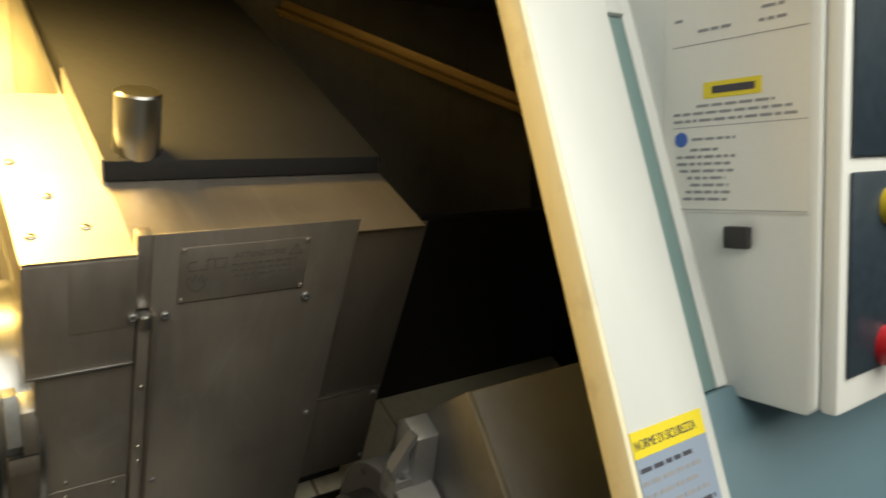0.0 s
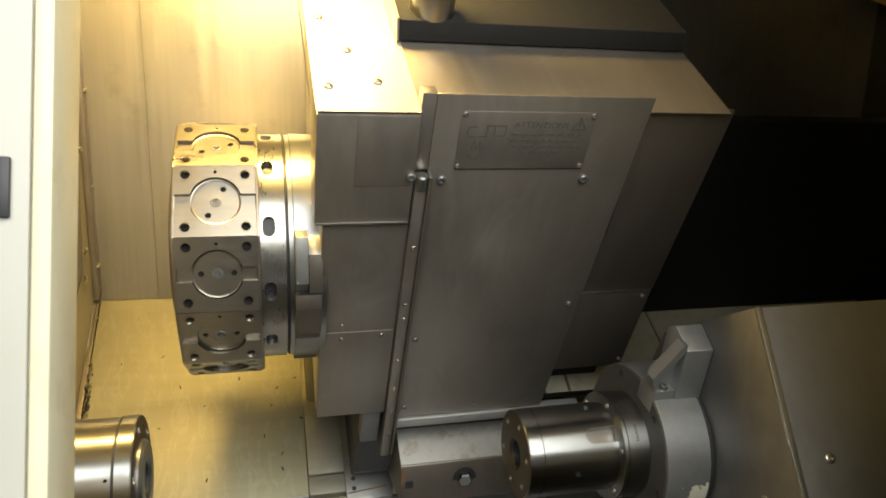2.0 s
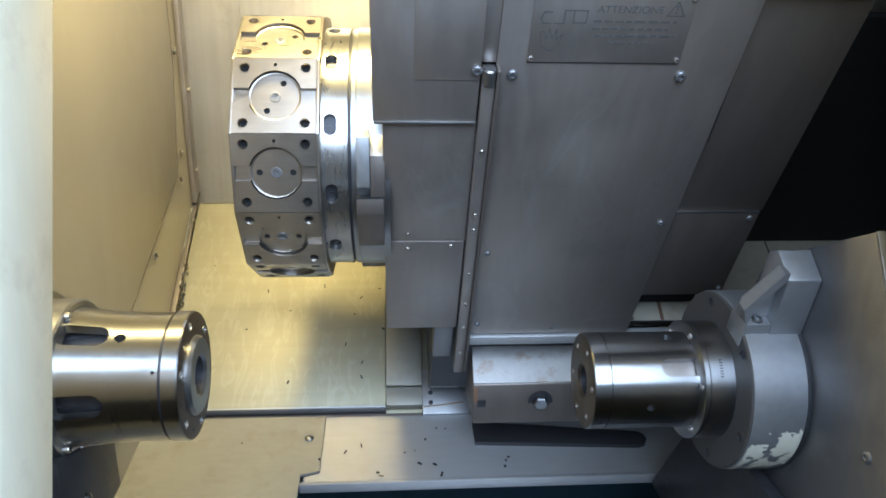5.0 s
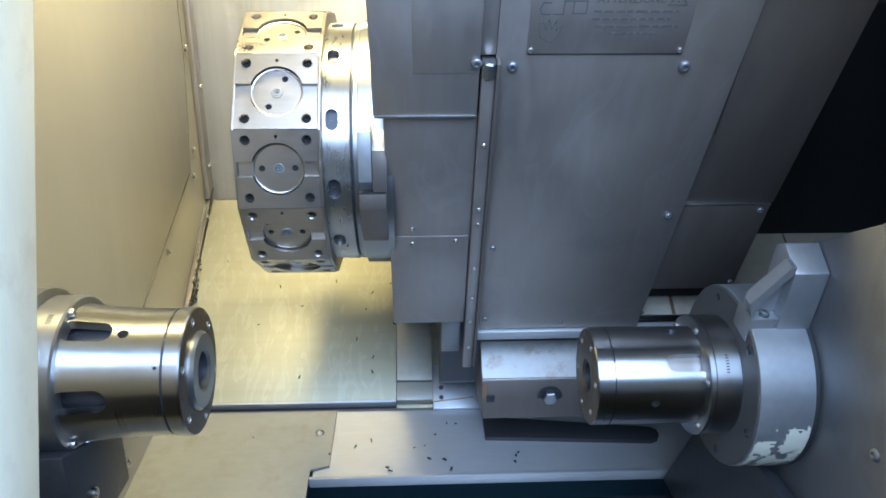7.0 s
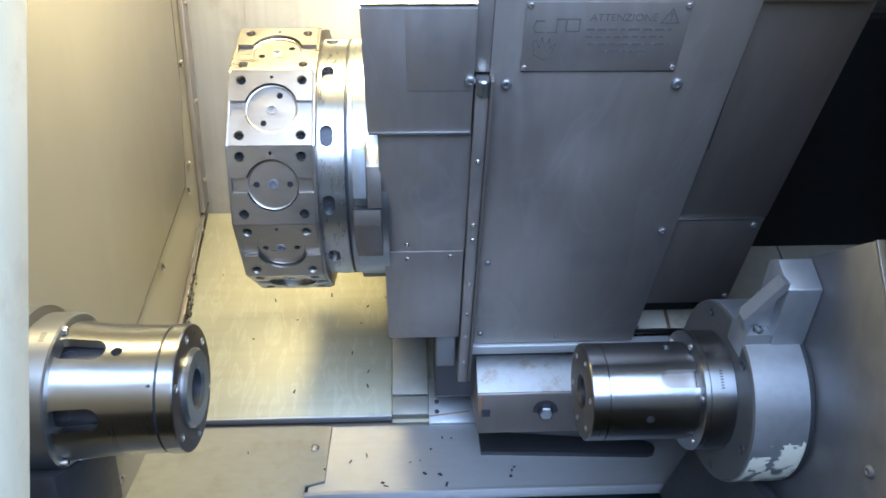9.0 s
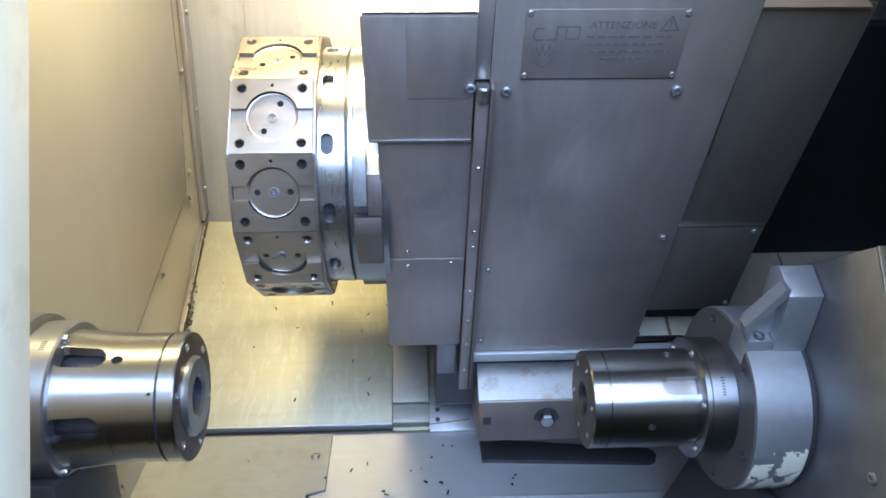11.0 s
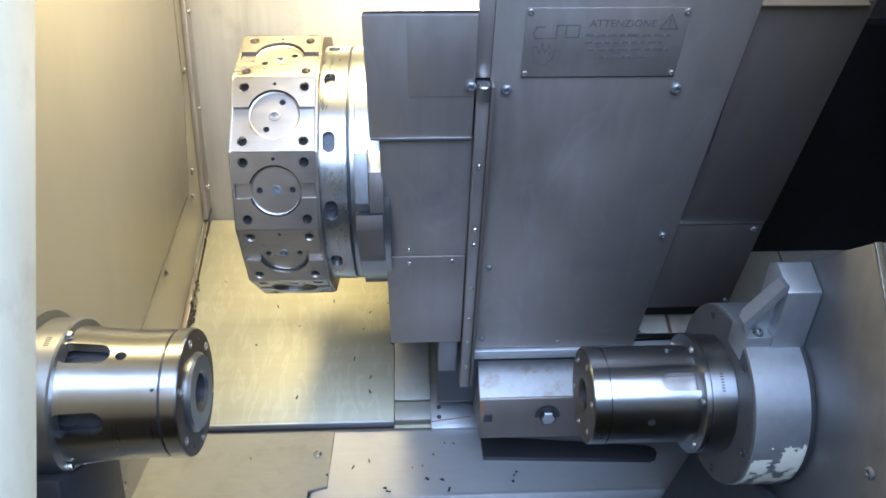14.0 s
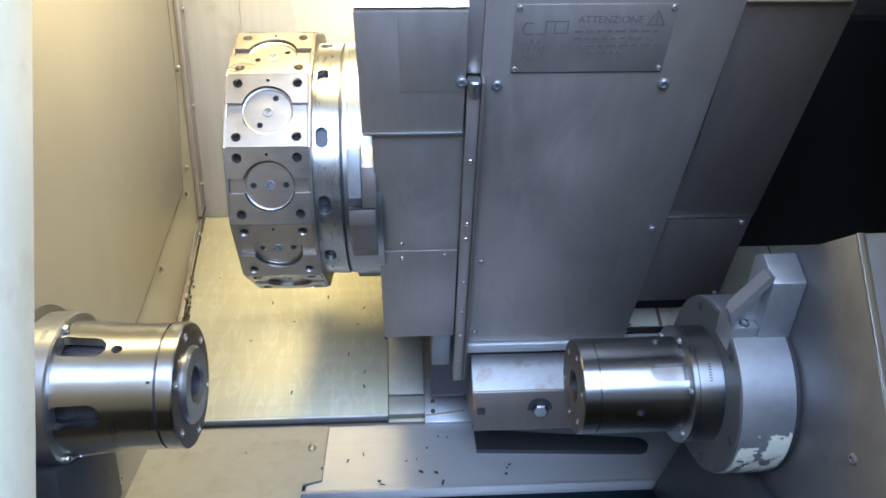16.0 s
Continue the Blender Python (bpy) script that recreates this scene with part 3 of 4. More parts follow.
def swept(pts, x0, x1, bevel=0.0):
    """A (w, v) outline pushed along x in the bracket's frame."""
    return prism([(v, w) for w, v in pts], x0, x1, bevel, BR)


bracket = part("bracket", box(0.3236, 0.3535, -0.012, 0.0200, -0.036, -0.001, 0.0012, BR), M_CAST, sub, "milled triangular gusset bracket")
part("block", swept([(0.0, -0.012), (0.0, 0.0805), (-0.035, 0.096), (-0.050, 0.085), (-0.050, -0.012)], 0.354, 0.391, 0.0014), M_CAST, bracket)
bm = bmesh.new()
pts = [(0.3165, 0.0405), (0.3490, 0.0885), (0.3538, 0.0885), (0.3538, 0.0800), (0.3262, 0.0395), (0.3250, 0.0205), (0.3236, 0.0205)]
a = [bm.verts.new((x, v, -0.0150)) for x, v in pts]
b = [bm.verts.new((x, v, -0.0005)) for x, v in pts]
bm.faces.new(a), bm.faces.new(b[::-1])
for i in range(len(pts)):
    bm.faces.new((a[i], b[i], b[(i + 1) % len(pts)], a[(i + 1) % len(pts)]))
bm.transform(BR)
part("strut", bm, M_CAST, bracket)
part("web", holed([(0.3225, 0.0205), (0.3538, 0.0205), (0.3538, 0.084), (0.3225, 0.0400)], [], 0.010, BR @ Matrix.Translation((0, 0, -0.0145))), M_CAST, bracket)
screw(bracket, BR @ Matrix.Translation((0.3395, 0.0202, -0.0075)) @ Matrix.Rotation(radians(-90), 4, "X"), 0.0056, 0.0055, M_STEEL2)

# housing of the counter spindle
housing = root("spindle_housing", "dark sheet-steel housing with slanted front behind the counter spindle", "housing")
part("body", prism([(-0.144, 1.271), (0.035, 1.180), (0.075, 1.10), (0.075, 0.66), (-0.10, 0.66), (-0.42, 0.82)], 0.392, 1.30, 0.003), M_HOUSE, housing)
part("foot", prism([(-0.10, 0.93), (0.10, 0.93), (0.24, 0.70), (0.02, 0.70)], 0.372, 0.3915, 0.004), M_DARK, housing)
part("front_edge", box(-0.0005, 0.007, -0.50, 0.0, -0.002, 0.0012, 0.0006, frame_of((0.392, -0.144, 1.271), (1, 0, 0), (0, 0.276, 0.451))), M_STEEL2, housing, "bright worn sheet edge")
HF = frame_of((0.392, -0.144, 1.271), (1, 0, 0), (0, 0.276, 0.451))
for x, v in ((0.045, -0.17), (0.045, -0.33), (0.35, -0.05)):
    screw(housing, HF @ Matrix.Translation((x, v, 0.0)), 0.006, 0.003)
for y, z in ((-0.20, 1.06), (-0.09, 0.905), (-0.2, 0.95)):
    screw(housing, frame_of((0.392, y, z), (0, -1, 0), (0, 0, 1)), 0.006, 0.003, M_PLATE2)

# ---- carriage with its covers ----
FP = frame_of((0, 0.065, 1.395), (1, 0, 0), (0, -0.451, 0.8925))   # x, up the front, towards the door


def fz(z):
    return (z - 1.395) / 0.8925


carriage = root("tool_carriage", "grey sheet-steel tool carriage with a slanted front cover", "carriage")
bm = box(0.062, 0.338, fz(0.962), fz(1.4985), -0.004, 0.0, 0.001)
for v in bm.verts:
    if v.co.x > 0.3:
        v.co.x += 0.030 * (v.co.y - fz(1.33))
bm.transform(FP)
part("front_cover", bm, M_PLATE, carriage)
part("joint_cover", box(0.0442, 0.0616, fz(1.405), fz(1.4985), -0.02, -0.0005, 0.0005, FP), M_PLATE, carriage)
# set-back flange sheets carry their shade in the darker copy's colour
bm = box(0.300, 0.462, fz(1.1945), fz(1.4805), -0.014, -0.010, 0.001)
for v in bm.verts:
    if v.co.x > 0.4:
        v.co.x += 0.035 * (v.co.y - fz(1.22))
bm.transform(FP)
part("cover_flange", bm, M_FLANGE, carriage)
part("fold_line", box(0.3440, 0.3452, fz(1.30), fz(1.4805), -0.0100, -0.0092, 0, FP), M_DARK, carriage)
part("flange_edge", box(0.300, 0.458, fz(1.1925), fz(1.1945), -0.012, -0.0075, 0.0004, FP), M_STEEL2, carriage, "bright bent sheet edge")
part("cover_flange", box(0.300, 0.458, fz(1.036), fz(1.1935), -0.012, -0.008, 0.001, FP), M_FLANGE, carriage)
part("upper_box", box(-0.0775, 0.044, fz(1.337), fz(1.4762), -0.06, 0.008, 0.002, FP), M_PLATE, carriage)
part("lower_box", box(-0.0665, 0.0455, fz(1.156), fz(1.336), -0.06, 0.003, 0.0015, FP), M_PLATE, carriage)
part("lower_box", box(-0.0655, 0.0445, fz(0.982), fz(1.155), -0.06, 0.0035, 0.0015, FP), M_PLATE, carriage)
part("box_edge", box(-0.0765, 0.0435, fz(1.3355), fz(1.3385), -0.02, 0.0095, 0.0008, FP), M_STEEL2, carriage, "bright bent sheet edge")
part("box_panel", box(-0.030, 0.0435, fz(1.389), fz(1.4755), 0.008, 0.0088, 0.0003, FP), M_PLATE, carriage)
# side and top of the carriage
part("side_cover", prism([(0.045, 1.470), (0.36, 1.692), (0.40, 1.60), (0.40, 1.14), (0.29, 0.985)], -0.066, 0.03, 0.002), M_WALL, carriage, "bright steel side cover")
part("side_seam", box(0, 0.62, -0.002, 0.002, 0, 0.0015, 0, frame_of((-0.0665, 0.10, 1.365), (0, 0.42, 0.265), (0, 0.265, -0.42))), M_STEEL2, carriage)
# this lid is paler than the next one to paint the lamplight along it
part("top_cover", prism([(0.0172, 1.4768), (0.37, 1.700), (0.37, 1.690), (0.0205, 1.4764)], -0.0775, 0.044, 0.0), M_APRON, carriage, "lid over the box in paler steel for the lamplight on it")
part("top_cover", prism([(0.0235, 1.4808), (0.37, 1.700), (0.37, 1.690), (0.0270, 1.4790)], 0.0445, 0.462, 0.0), M_PLATE, carriage)
# raised cover and rear body are near-black to paint the lack of light
part("raised_cover", prism([(0.150, 1.5635), (0.143, 1.590), (0.37, 1.736), (0.86, 2.04), (0.86, 1.70), (0.37, 1.7055)], 0.040, 0.46, 0.002), M_VOID, carriage, "raised rear cover painted near-black as unlit")
# pale fin paints the lamplit left side of the near-black cover
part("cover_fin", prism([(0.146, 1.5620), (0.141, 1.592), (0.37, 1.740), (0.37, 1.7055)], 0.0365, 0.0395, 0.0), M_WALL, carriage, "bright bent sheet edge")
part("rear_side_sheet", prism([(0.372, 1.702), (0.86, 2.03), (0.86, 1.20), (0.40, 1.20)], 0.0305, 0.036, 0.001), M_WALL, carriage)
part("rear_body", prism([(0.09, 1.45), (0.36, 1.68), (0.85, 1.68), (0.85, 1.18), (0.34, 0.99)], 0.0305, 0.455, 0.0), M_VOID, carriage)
part("post", lathe([(0, 0.030), (0.085, 0.030), (0.088, 0.027), (0.088, 0)], 48, frame_of((0.088, 0.170, 1.600), (0, -0.40, 0.92), (1, 0, 0))), M_STEEL, carriage, "polished round post")
for x, y in ((-0.06, 0.06), (-0.06, 0.2), (-0.03, 0.13), (0.0, 0.07), (-0.06, 0.33)):
    screw(carriage, frame_of((x, y, 1.4768 + 0.6325 * (y - 0.0172)), (1, 0, 0), (0, 0.842, 0.54)), 0.006, 0.003)
# hidden dark bodies that stop the lit back wall reflecting in the apron
part("saddle", prism([(0.30, 0.99), (0.42, 1.19), (0.85, 1.19), (0.85, 1.016), (0.46, 0.762), (0.40, 0.80)], 0.012, 0.322, 0.002), M_DARK, carriage, "dark saddle body under the covers, added to block stray light")
part("saddle_blocker", prism([(0.30, 0.992), (0.42, 1.19), (0.85, 1.30), (0.85, 1.03), (0.60, 0.862)], -0.064, 0.0115, 0.002), M_DARK, carriage)
# vertical wiper rail with its end cap
part("wiper_rail", box(0.0462, 0.0620, fz(0.878), fz(1.400), -0.03, 0.010, 0.002, FP), M_PLATE, carriage, "narrow wiper rail")
part("wiper_lip", box(0.0622, 0.0665, fz(0.885), fz(1.402), -0.002, 0.014, 0.001, FP), M_FLANGE, carriage)
part("rail_cap", lathe([(0, 0), (0, 0.006), (0.002, 0.0075), (0.019, 0.0075), (0.021, 0.006), (0.021, 0)], 24, FP @ Matrix.Translation((0.0545, fz(1.384), 0.008)) @ Matrix.Rotation(radians(90), 4, "Z")), M_STEEL2, carriage, "bright round rail cap")
for z in (1.30, 1.205, 1.18, 1.10, 1.04, 0.99, 0.93):
    screw(carriage, FP @ Matrix.Translation((0.0545, fz(z), 0.010)), 0.0032, 0.002)
for x, z, r in ((0.081, 1.392, 0.0062), (0.0395, 1.401, 0.0062), (0.276, 1.392, 0.0068), (0.316, 1.183, 0.005), (0.0795, 1.13, 0.0045), (0.078, 0.985, 0.0045), (0.33, 0.985, 0.004), (0.20, 0.975, 0.003), (0.446, 1.184, 0.0045), (0.451, 1.05, 0.004)):
    screw(carriage, FP @ Matrix.Translation((x, fz(z), 0.0088 if x < 0.045 else (0 if x < 0.33 else -0.008))), r, r * 0.7, M_PLATE2)
for x, z in ((-0.034, 1.168), (-0.034, 1.143), (0.026, 1.147)):
    screw(carriage, FP @ Matrix.Translation((x, fz(z), 0.0035)), 0.0033, 0.002)
# base: guide block, end plates, strip under the cover
part("lower_strip", box(0.064, 0.40, fz(0.940), fz(0.958), -0.012, 0.004, 0.0015, FP), M_APRON, carriage)
# front shade comes from the darkened sheet colour; the top sheet is kept paler
gb_ = part("guide_block", prism([(0.295, 0.862), (0.365, 0.925), (0.45, 0.925), (0.45, 0.775), (0.283, 0.795)], 0.078, 0.42, 0.002), M_FLANGE, carriage, "guide block, front painted in shade under its paler stained top")
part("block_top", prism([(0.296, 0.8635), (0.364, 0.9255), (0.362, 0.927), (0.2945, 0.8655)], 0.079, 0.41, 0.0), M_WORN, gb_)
part("hex_nut", lathe([(0, 0.0135), (0.008, 0.0135), (0.010, 0.011), (0.010, 0)], 6, frame_of((0.192, 0.290, 0.832), (0, -0.98, -0.17), (1, 0, 0))), M_STEEL, gb_)
part("washer", lathe([(0, 0.021), (0.002, 0.021), (0.002, 0.010)], 24, frame_of((0.192, 0.2905, 0.832), (0, -0.98, -0.17), (1, 0, 0))), M_DARK, gb_)
part("socket", box(-0.007, 0.007, -0.007, 0.007, 0, 0.003, 0.001, frame_of((0.092, 0.289, 0.831), (1, 0, 0), (0, -0.17, 0.98))), M_DARK, gb_)
part("end_plate", box(-0.0695, -0.0005, 0.0395, 0.174, 0.006, 0.012, 0.001, FL), M_APRON2, carriage)
part("end_step", box(-0.0695, -0.0005, 0.0015, 0.039, -0.016, 0.004, 0.001, FL), M_APRON2, carriage)
part("base_plate", box(0.0000, 0.088, -0.0185, 0.075, -0.010, 0.006, 0.001, FL), M_CAST, carriage)
for v in (0.0245, 0.004):
    screw(carriage, FL @ Matrix.Translation((0.0155, v, 0.006)), 0.0045, 0.002, M_DARK)
# shelf brightness is daylight put into the pale cover colour
part("rear_shelf", prism([(0.332, 0.957), (0.42, 1.024), (0.42, 1.018), (0.335, 0.952)], 0.33, 0.52, 0.001), M_COVER, carriage, "shelf in a paler colour standing for daylight on it")
part("shelf_lip", box(0.33, 0.52, 0.328, 0.3315, 0.951, 0.9600, 0.001), M_STEEL, carriage)
part("rust_streak", box(-0.003, 0.003, 0, 0.06, 0.0004, 0.0007, 0, frame_of((0.405, 0.3325, 0.958), (1, 0, 0), (0, 0.088, 0.067))), M_RUST, carriage, "rust-brown drip stain")
part("rust_streak", box(0.0785, 0.086, 0.2895, 0.2905, 0.815, 0.86, 0), M_RUST, carriage, "rust-brown stain")
part("hanging_rib", box(0.010, 0.040, fz(0.905), fz(0.981), -0.03, -0.002, 0.002, FP), M_PLATE2, carriage)
part("wire", lathe([(0, 0.0012), (0.075, 0.0012)], 8, frame_of((0.0, 0.405, 0.755), (1, 0.1, 0.05), (0, 1, 0))), M_BAR, carriage, "thin rusty wire")

# engraved warning plate on the cover
sign = root("warning_plate", "engraved metal warning plate riveted to the carriage cover", "sign")
SX0, SX1, SV0, SV1 = 0.095, 0.269, fz(1.407), fz(1.4795)
part("plate", box(SX0, SX1, SV0, SV1, 0.0004, 0.0016, 0.0004, FP), M_PLATE, sign)
# thin dark strip painting the plate's shadow along its lower edge
part("painted_shadow", box(SX0 + 0.001, SX1 - 0.001, SV0 - 0.0015, SV0 - 0.0002, 0.0003, 0.0010, 0, FP), M_DARK, sign)
for x in (SX0 + 0.004, SX1 - 0.004):
    for v in (SV0 + 0.004, SV1 - 0.004):
        screw(sign, FP @ Matrix.Translation((x, v, 0.0016)), 0.0034, 0.0018, M_PLATE, "rivet")
SG = FP @ Matrix.Translation((SX0, SV0, 0.0017))
lettering("ATTENZIONE", 0.0118, SG @ Matrix.Translation((0.068, 0.0600, 0)), M_ETCH, sign, squash=0.99)
for k, (x0, x1) in enumerate(((0.066, 0.158), (0.066, 0.150), (0.070, 0.160), (0.085, 0.135))):
    u = x0
    while u < x1:
        w = rng.uniform(0.004, 0.013)
        part("engraved_line", box(u, min(u + w, x1), 0.049 - 0.0085 * k, 0.0515 - 0.0085 * k, 0, 0.0002, 0, SG), M_ETCH, sign)
        u += w + 0.003


def outline(name, pts, w, m, material, parent, closed=True):
    bm = bmesh.new()
    n = len(pts)
    for i in range(n if closed else n - 1):
        a, b = Vector(pts[i]), Vector(pts[(i + 1) % n])
        d = (b - a).normalized() * w / 2
        p = Vector((-d.y, d.x))
        bm.faces.new([bm.verts.new((*q, 0.0002)) for q in (a - d - p, b + d - p, b + d + p, a - d + p)])
    bm.transform(m)
    return part(name, bm, material, parent)


outline("warning_triangle", [(0.1445, 0.0575), (0.1635, 0.0575), (0.154, 0.0735)], 0.0014, SG, M_ETCH, sign)
part("exclamation_bar", box(0.1532, 0.1548, 0.0635, 0.0690, 0, 0.0002, 0, SG), M_ETCH, sign)
part("exclamation_dot", box(0.1532, 0.1548, 0.0600, 0.0617, 0, 0.0002, 0, SG), M_ETCH, sign)
outline("pictogram", [(0.044, 0.048), (0.058, 0.048), (0.058, 0.062), (0.044, 0.062)], 0.0012, SG, M_ETCH, sign)
outline("pictogram", [(0.020, 0.047), (0.012, 0.047), (0.009, 0.053), (0.012, 0.060), (0.020, 0.060)], 0.0016, SG, M_ETCH, sign, False)
outline("pictogram", [(0.024, 0.047), (0.034, 0.047), (0.034, 0.062), (0.042, 0.062)], 0.0014, SG, M_ETCH, sign, False)
outline("pictogram", [(0.010, 0.036), (0.013, 0.020), (0.024, 0.014), (0.032, 0.022), (0.035, 0.034), (0.029, 0.028), (0.028, 0.040), (0.024, 0.029), (0.020, 0.041), (0.018, 0.029), (0.014, 0.038)], 0.0012, SG, M_ETCH, sign)

# ---- turret ----
TY, TZ, TRI = 0.305, 1.260, 0.1851
TX0, TX1 = -0.2568, -0.1558
TC = (TX0 + TX1) / 2
MT = Matrix.Translation((0, TY, TZ))
turret = root("tool_turret", "twelve-sided steel tool turret with empty bolted stations", "turret")
N = 12
CORE = 0.009
half = TRI * math.tan(math.pi / N)
A0 = 1.34 + 15


def facet(deg):
    """On a flat of the turret: along x, round the rim upwards, outwards. 0 degrees faces the door."""
    a = radians(deg)
    out = Vector((0, -math.cos(a), math.sin(a)))
    up = Vector((0, math.sin(a), math.cos(a)))
    return frame_of(Vector((TC, TY, TZ)) + out * TRI, (1, 0, 0), up)


ri = (TRI - CORE) / math.cos(math.pi / N)
pts = [(TY - ri * math.cos(radians(A0 + 30 * k)), TZ + ri * math.sin(radians(A0 + 30 * k))) for k in range(N)]
part("core", prism(pts, TX0 + 0.001, TX1 - 0.001, 0.001), M_VOID, turret)
W = (TX1 - TX0) / 2
RC, SL = 0.0328, 0.0095


def bite(sign_):
    """Half a station's face: a strip with a round bite out of its inner edge."""
    a0 = math.asin(SL / RC)
    arc = [(RC * math.cos(a), sign_ * RC * math.sin(a)) for a in [a0 + (math.pi - 2 * a0) * k / 24 for k in range(25)]]
    h = half - 0.0004
    return [(-W, sign_ * h), (W, sign_ * h), (W, sign_ * SL), *arc, (-W, sign_ * SL)]


def station():
    holes = lambda s: [circle(x, s * 0.0363, 0.0060, 18) for x in (-0.0374, 0.0374)]  # noqa: E731
    up = link("station_face", holed(bite(1), holes(1) + [circle(0, 0.0405, 0.0022, 8)], 0.010), M_TURRET, turret)
    lo = link("station_face", holed(bite(-1), holes(-1), 0.010), M_TURRET, turret)
    ln = math.sqrt(RC ** 2 - SL ** 2)
    key = link("keyway", box(-W, -ln + 0.001, -SL, SL, -0.0095, -0.0055), M_TURRET, turret)
    key2 = link("keyway", box(ln - 0.001, W, -SL, SL, -0.0095, -0.0055), M_TURRET, turret)
    seat = link("seat", holed(circle(0, 0, RC - 0.002, 48), [circle(0.0, 0, 0.0055, 16), circle(-0.0205, 0, 0.004, 12), circle(0.0205, 0, 0.004, 12)], 0.0032, Matrix.Translation((0, 0, -0.0060))), M_TURRET, turret)
    plug = link("plug", lathe([(-0.0090, 0.0070), (-0.0060, 0.0070), (-0.0052, 0.0062), (-0.0052, 0.0046), (-0.0078, 0.0042), (-0.0078, 0.0036), (-0.0060, 0.0034), (-0.0060, 0.0022), (-0.0088, 0.0020), (-0.0088, 0)], 20, Matrix.Rotation(radians(-90), 4, "Y")), M_PLATE2, turret)
    lip = link("seat_rim", lathe([(-0.0060, RC - 0.0034), (-0.0046, RC - 0.0030), (-0.0040, RC - 0.0014), (-0.0055, RC - 0.0010), (-0.0092, RC - 0.0008)], 64, Matrix.Rotation(radians(-90), 4, "Y")), M_TURRET, turret)
    made = [up, lo, key, key2, seat, plug, lip]
    for x in (-0.0374, 0.0374):
        for v in (-0.0363, 0.0363):
            made.append(link("bolt_hole", lathe([(0.0004, 0.0074), (0.0004, 0.0066), (-0.0016, 0.0052), (-0.0095, 0.0050), (-0.0095, 0)], 20, Matrix.Translation((x, v, 0)) @ Matrix.Rotation(radians(-90), 4, "Y")), M_TURRET, turret))
    return made


proto = station()
for k in range(N):
    m = facet(1.34 + 30 * k)
    turn = {1: 62, 2: 25, 11: 0, 0: 0}.get(k, 15 * k)
    for ob in proto:
        extra = Matrix.Rotation(radians(turn), 4, "Z") if ob.name.startswith(("seat", "plug")) else I4
        if k == 0:
            ob.matrix_basis = m @ extra
        else:
            share(ob.name.split(".")[0], ob, turret, m @ extra)
# end faces with a bolted centre cover
rim_o = [(TY - (TRI / math.cos(math.pi / N) - 0.0015) * math.cos(radians(A0 + 30 * k)), TZ + (TRI / math.cos(math.pi / N) - 0.0015) * math.sin(radians(A0 + 30 * k))) for k in range(N)]
part("end_plate", prism(rim_o, TX0 - 0.004, TX0 + 0.0008, 0.0015), M_TURRET, turret)
part("end_plate", prism(rim_o, TX1 - 0.0008, TX1 + 0.004, 0.0015), M_TURRET, turret)
part("centre_cover", lathe([(TX0 - 0.004, 0.122), (TX0 - 0.012, 0.122), (TX0 - 0.015, 0.118), (TX0 - 0.015, 0.104), (TX0 - 0.010, 0.100), (TX0 - 0.010, 0)], 96, MT), M_TURRET, turret, "oily bolted centre cover")
for k in range(12):
    a = radians(30 * k)
    screw(turret, frame_of((TX0 - 0.004, TY + 0.150 * math.cos(a), TZ + 0.150 * math.sin(a)), (0, -1, 0), (0, 0, 1)), 0.0055, 0.003)
    if k % 2 == 0:
        screw(turret, frame_of((TX0 - 0.010, TY + 0.085 * math.cos(a), TZ + 0.085 * math.sin(a)), (0, -1, 0), (0, 0, 1)), 0.0045, 0.003)
# indexing ring, seal groove, and the fixed flange
part("index_ring", barrel(TX1 + 0.002, TX1 + 0.037, lambda x: 0.170, [(TX1 + 0.0155, ang(21 + 30 * k), 0.0080, 0.0135) for k in range(12)], MT, 28, 900, 0.008), M_RING, turret)
part("ring_core", lathe([(TX1 + 0.002, 0.162), (TX1 + 0.033, 0.162)], 96, MT), M_DARK, turret)
part("ring_shoulder", lathe([(TX1 + 0.037, 0.12), (TX1 + 0.037, 0.170)], 128, MT), M_RING, turret)
part("seal_ring", lathe([(TX1 + 0.0372, 0.14), (TX1 + 0.0372, 0.1660), (TX1 + 0.0400, 0.1660), (TX1 + 0.0400, 0.14)], 128, MT), M_DARK, turret)
part("flange_rim", lathe([(TX1 + 0.0402, 0.14), (TX1 + 0.0402, 0.1680), (TX1 + 0.0415, 0.1695), (TX1 + 0.0475, 0.1695)], 128, MT), M_STEEL2, turret, "blue-grey ground rim")
part("fixed_flange", lathe([(TX1 + 0.0476, 0.14), (TX1 + 0.0476, 0.1695), (TX1 + 0.0485, 0.1712), (TX1 + 0.0900, 0.1712)], 128, MT), M_STEEL2, turret)
for k in range(0, 12):
    a = ang(18.8 + 30 * k)
    screw(turret, frame_of((TX1 + 0.0155, TY + 0.1625 * math.cos(a), TZ + 0.1625 * math.sin(a)), (1, 0, 0), (0, -math.sin(a), math.cos(a))), 0.0064, 0.006)
# coolant block on the flange
cb = part("coolant_block", box(-0.0905, -0.072, 0.120, 0.20, 1.2335, 1.2868, 0.0012), M_FLANGE, turret, "dark square coolant block")
part("shoulder", box(-0.1075, -0.0910, 0.117, 0.20, 1.2470, 1.3105, 0.0010), M_CAST, cb, "blue-grey milled shoulder")
part("ledge", prism([(0.117, 1.2872), (0.150, 1.3165), (0.20, 1.3165), (0.20, 1.2872)], -0.0908, -0.0710, 0.0006), M_CAST, cb, "bright milled ledge")
part("ledge_tongue", prism([(0.117, 1.3108), (0.150, 1.3163), (0.20, 1.3163), (0.20, 1.3108)], -0.1075, -0.0910, 0.0005), M_CAST, cb, "bright milled ledge")
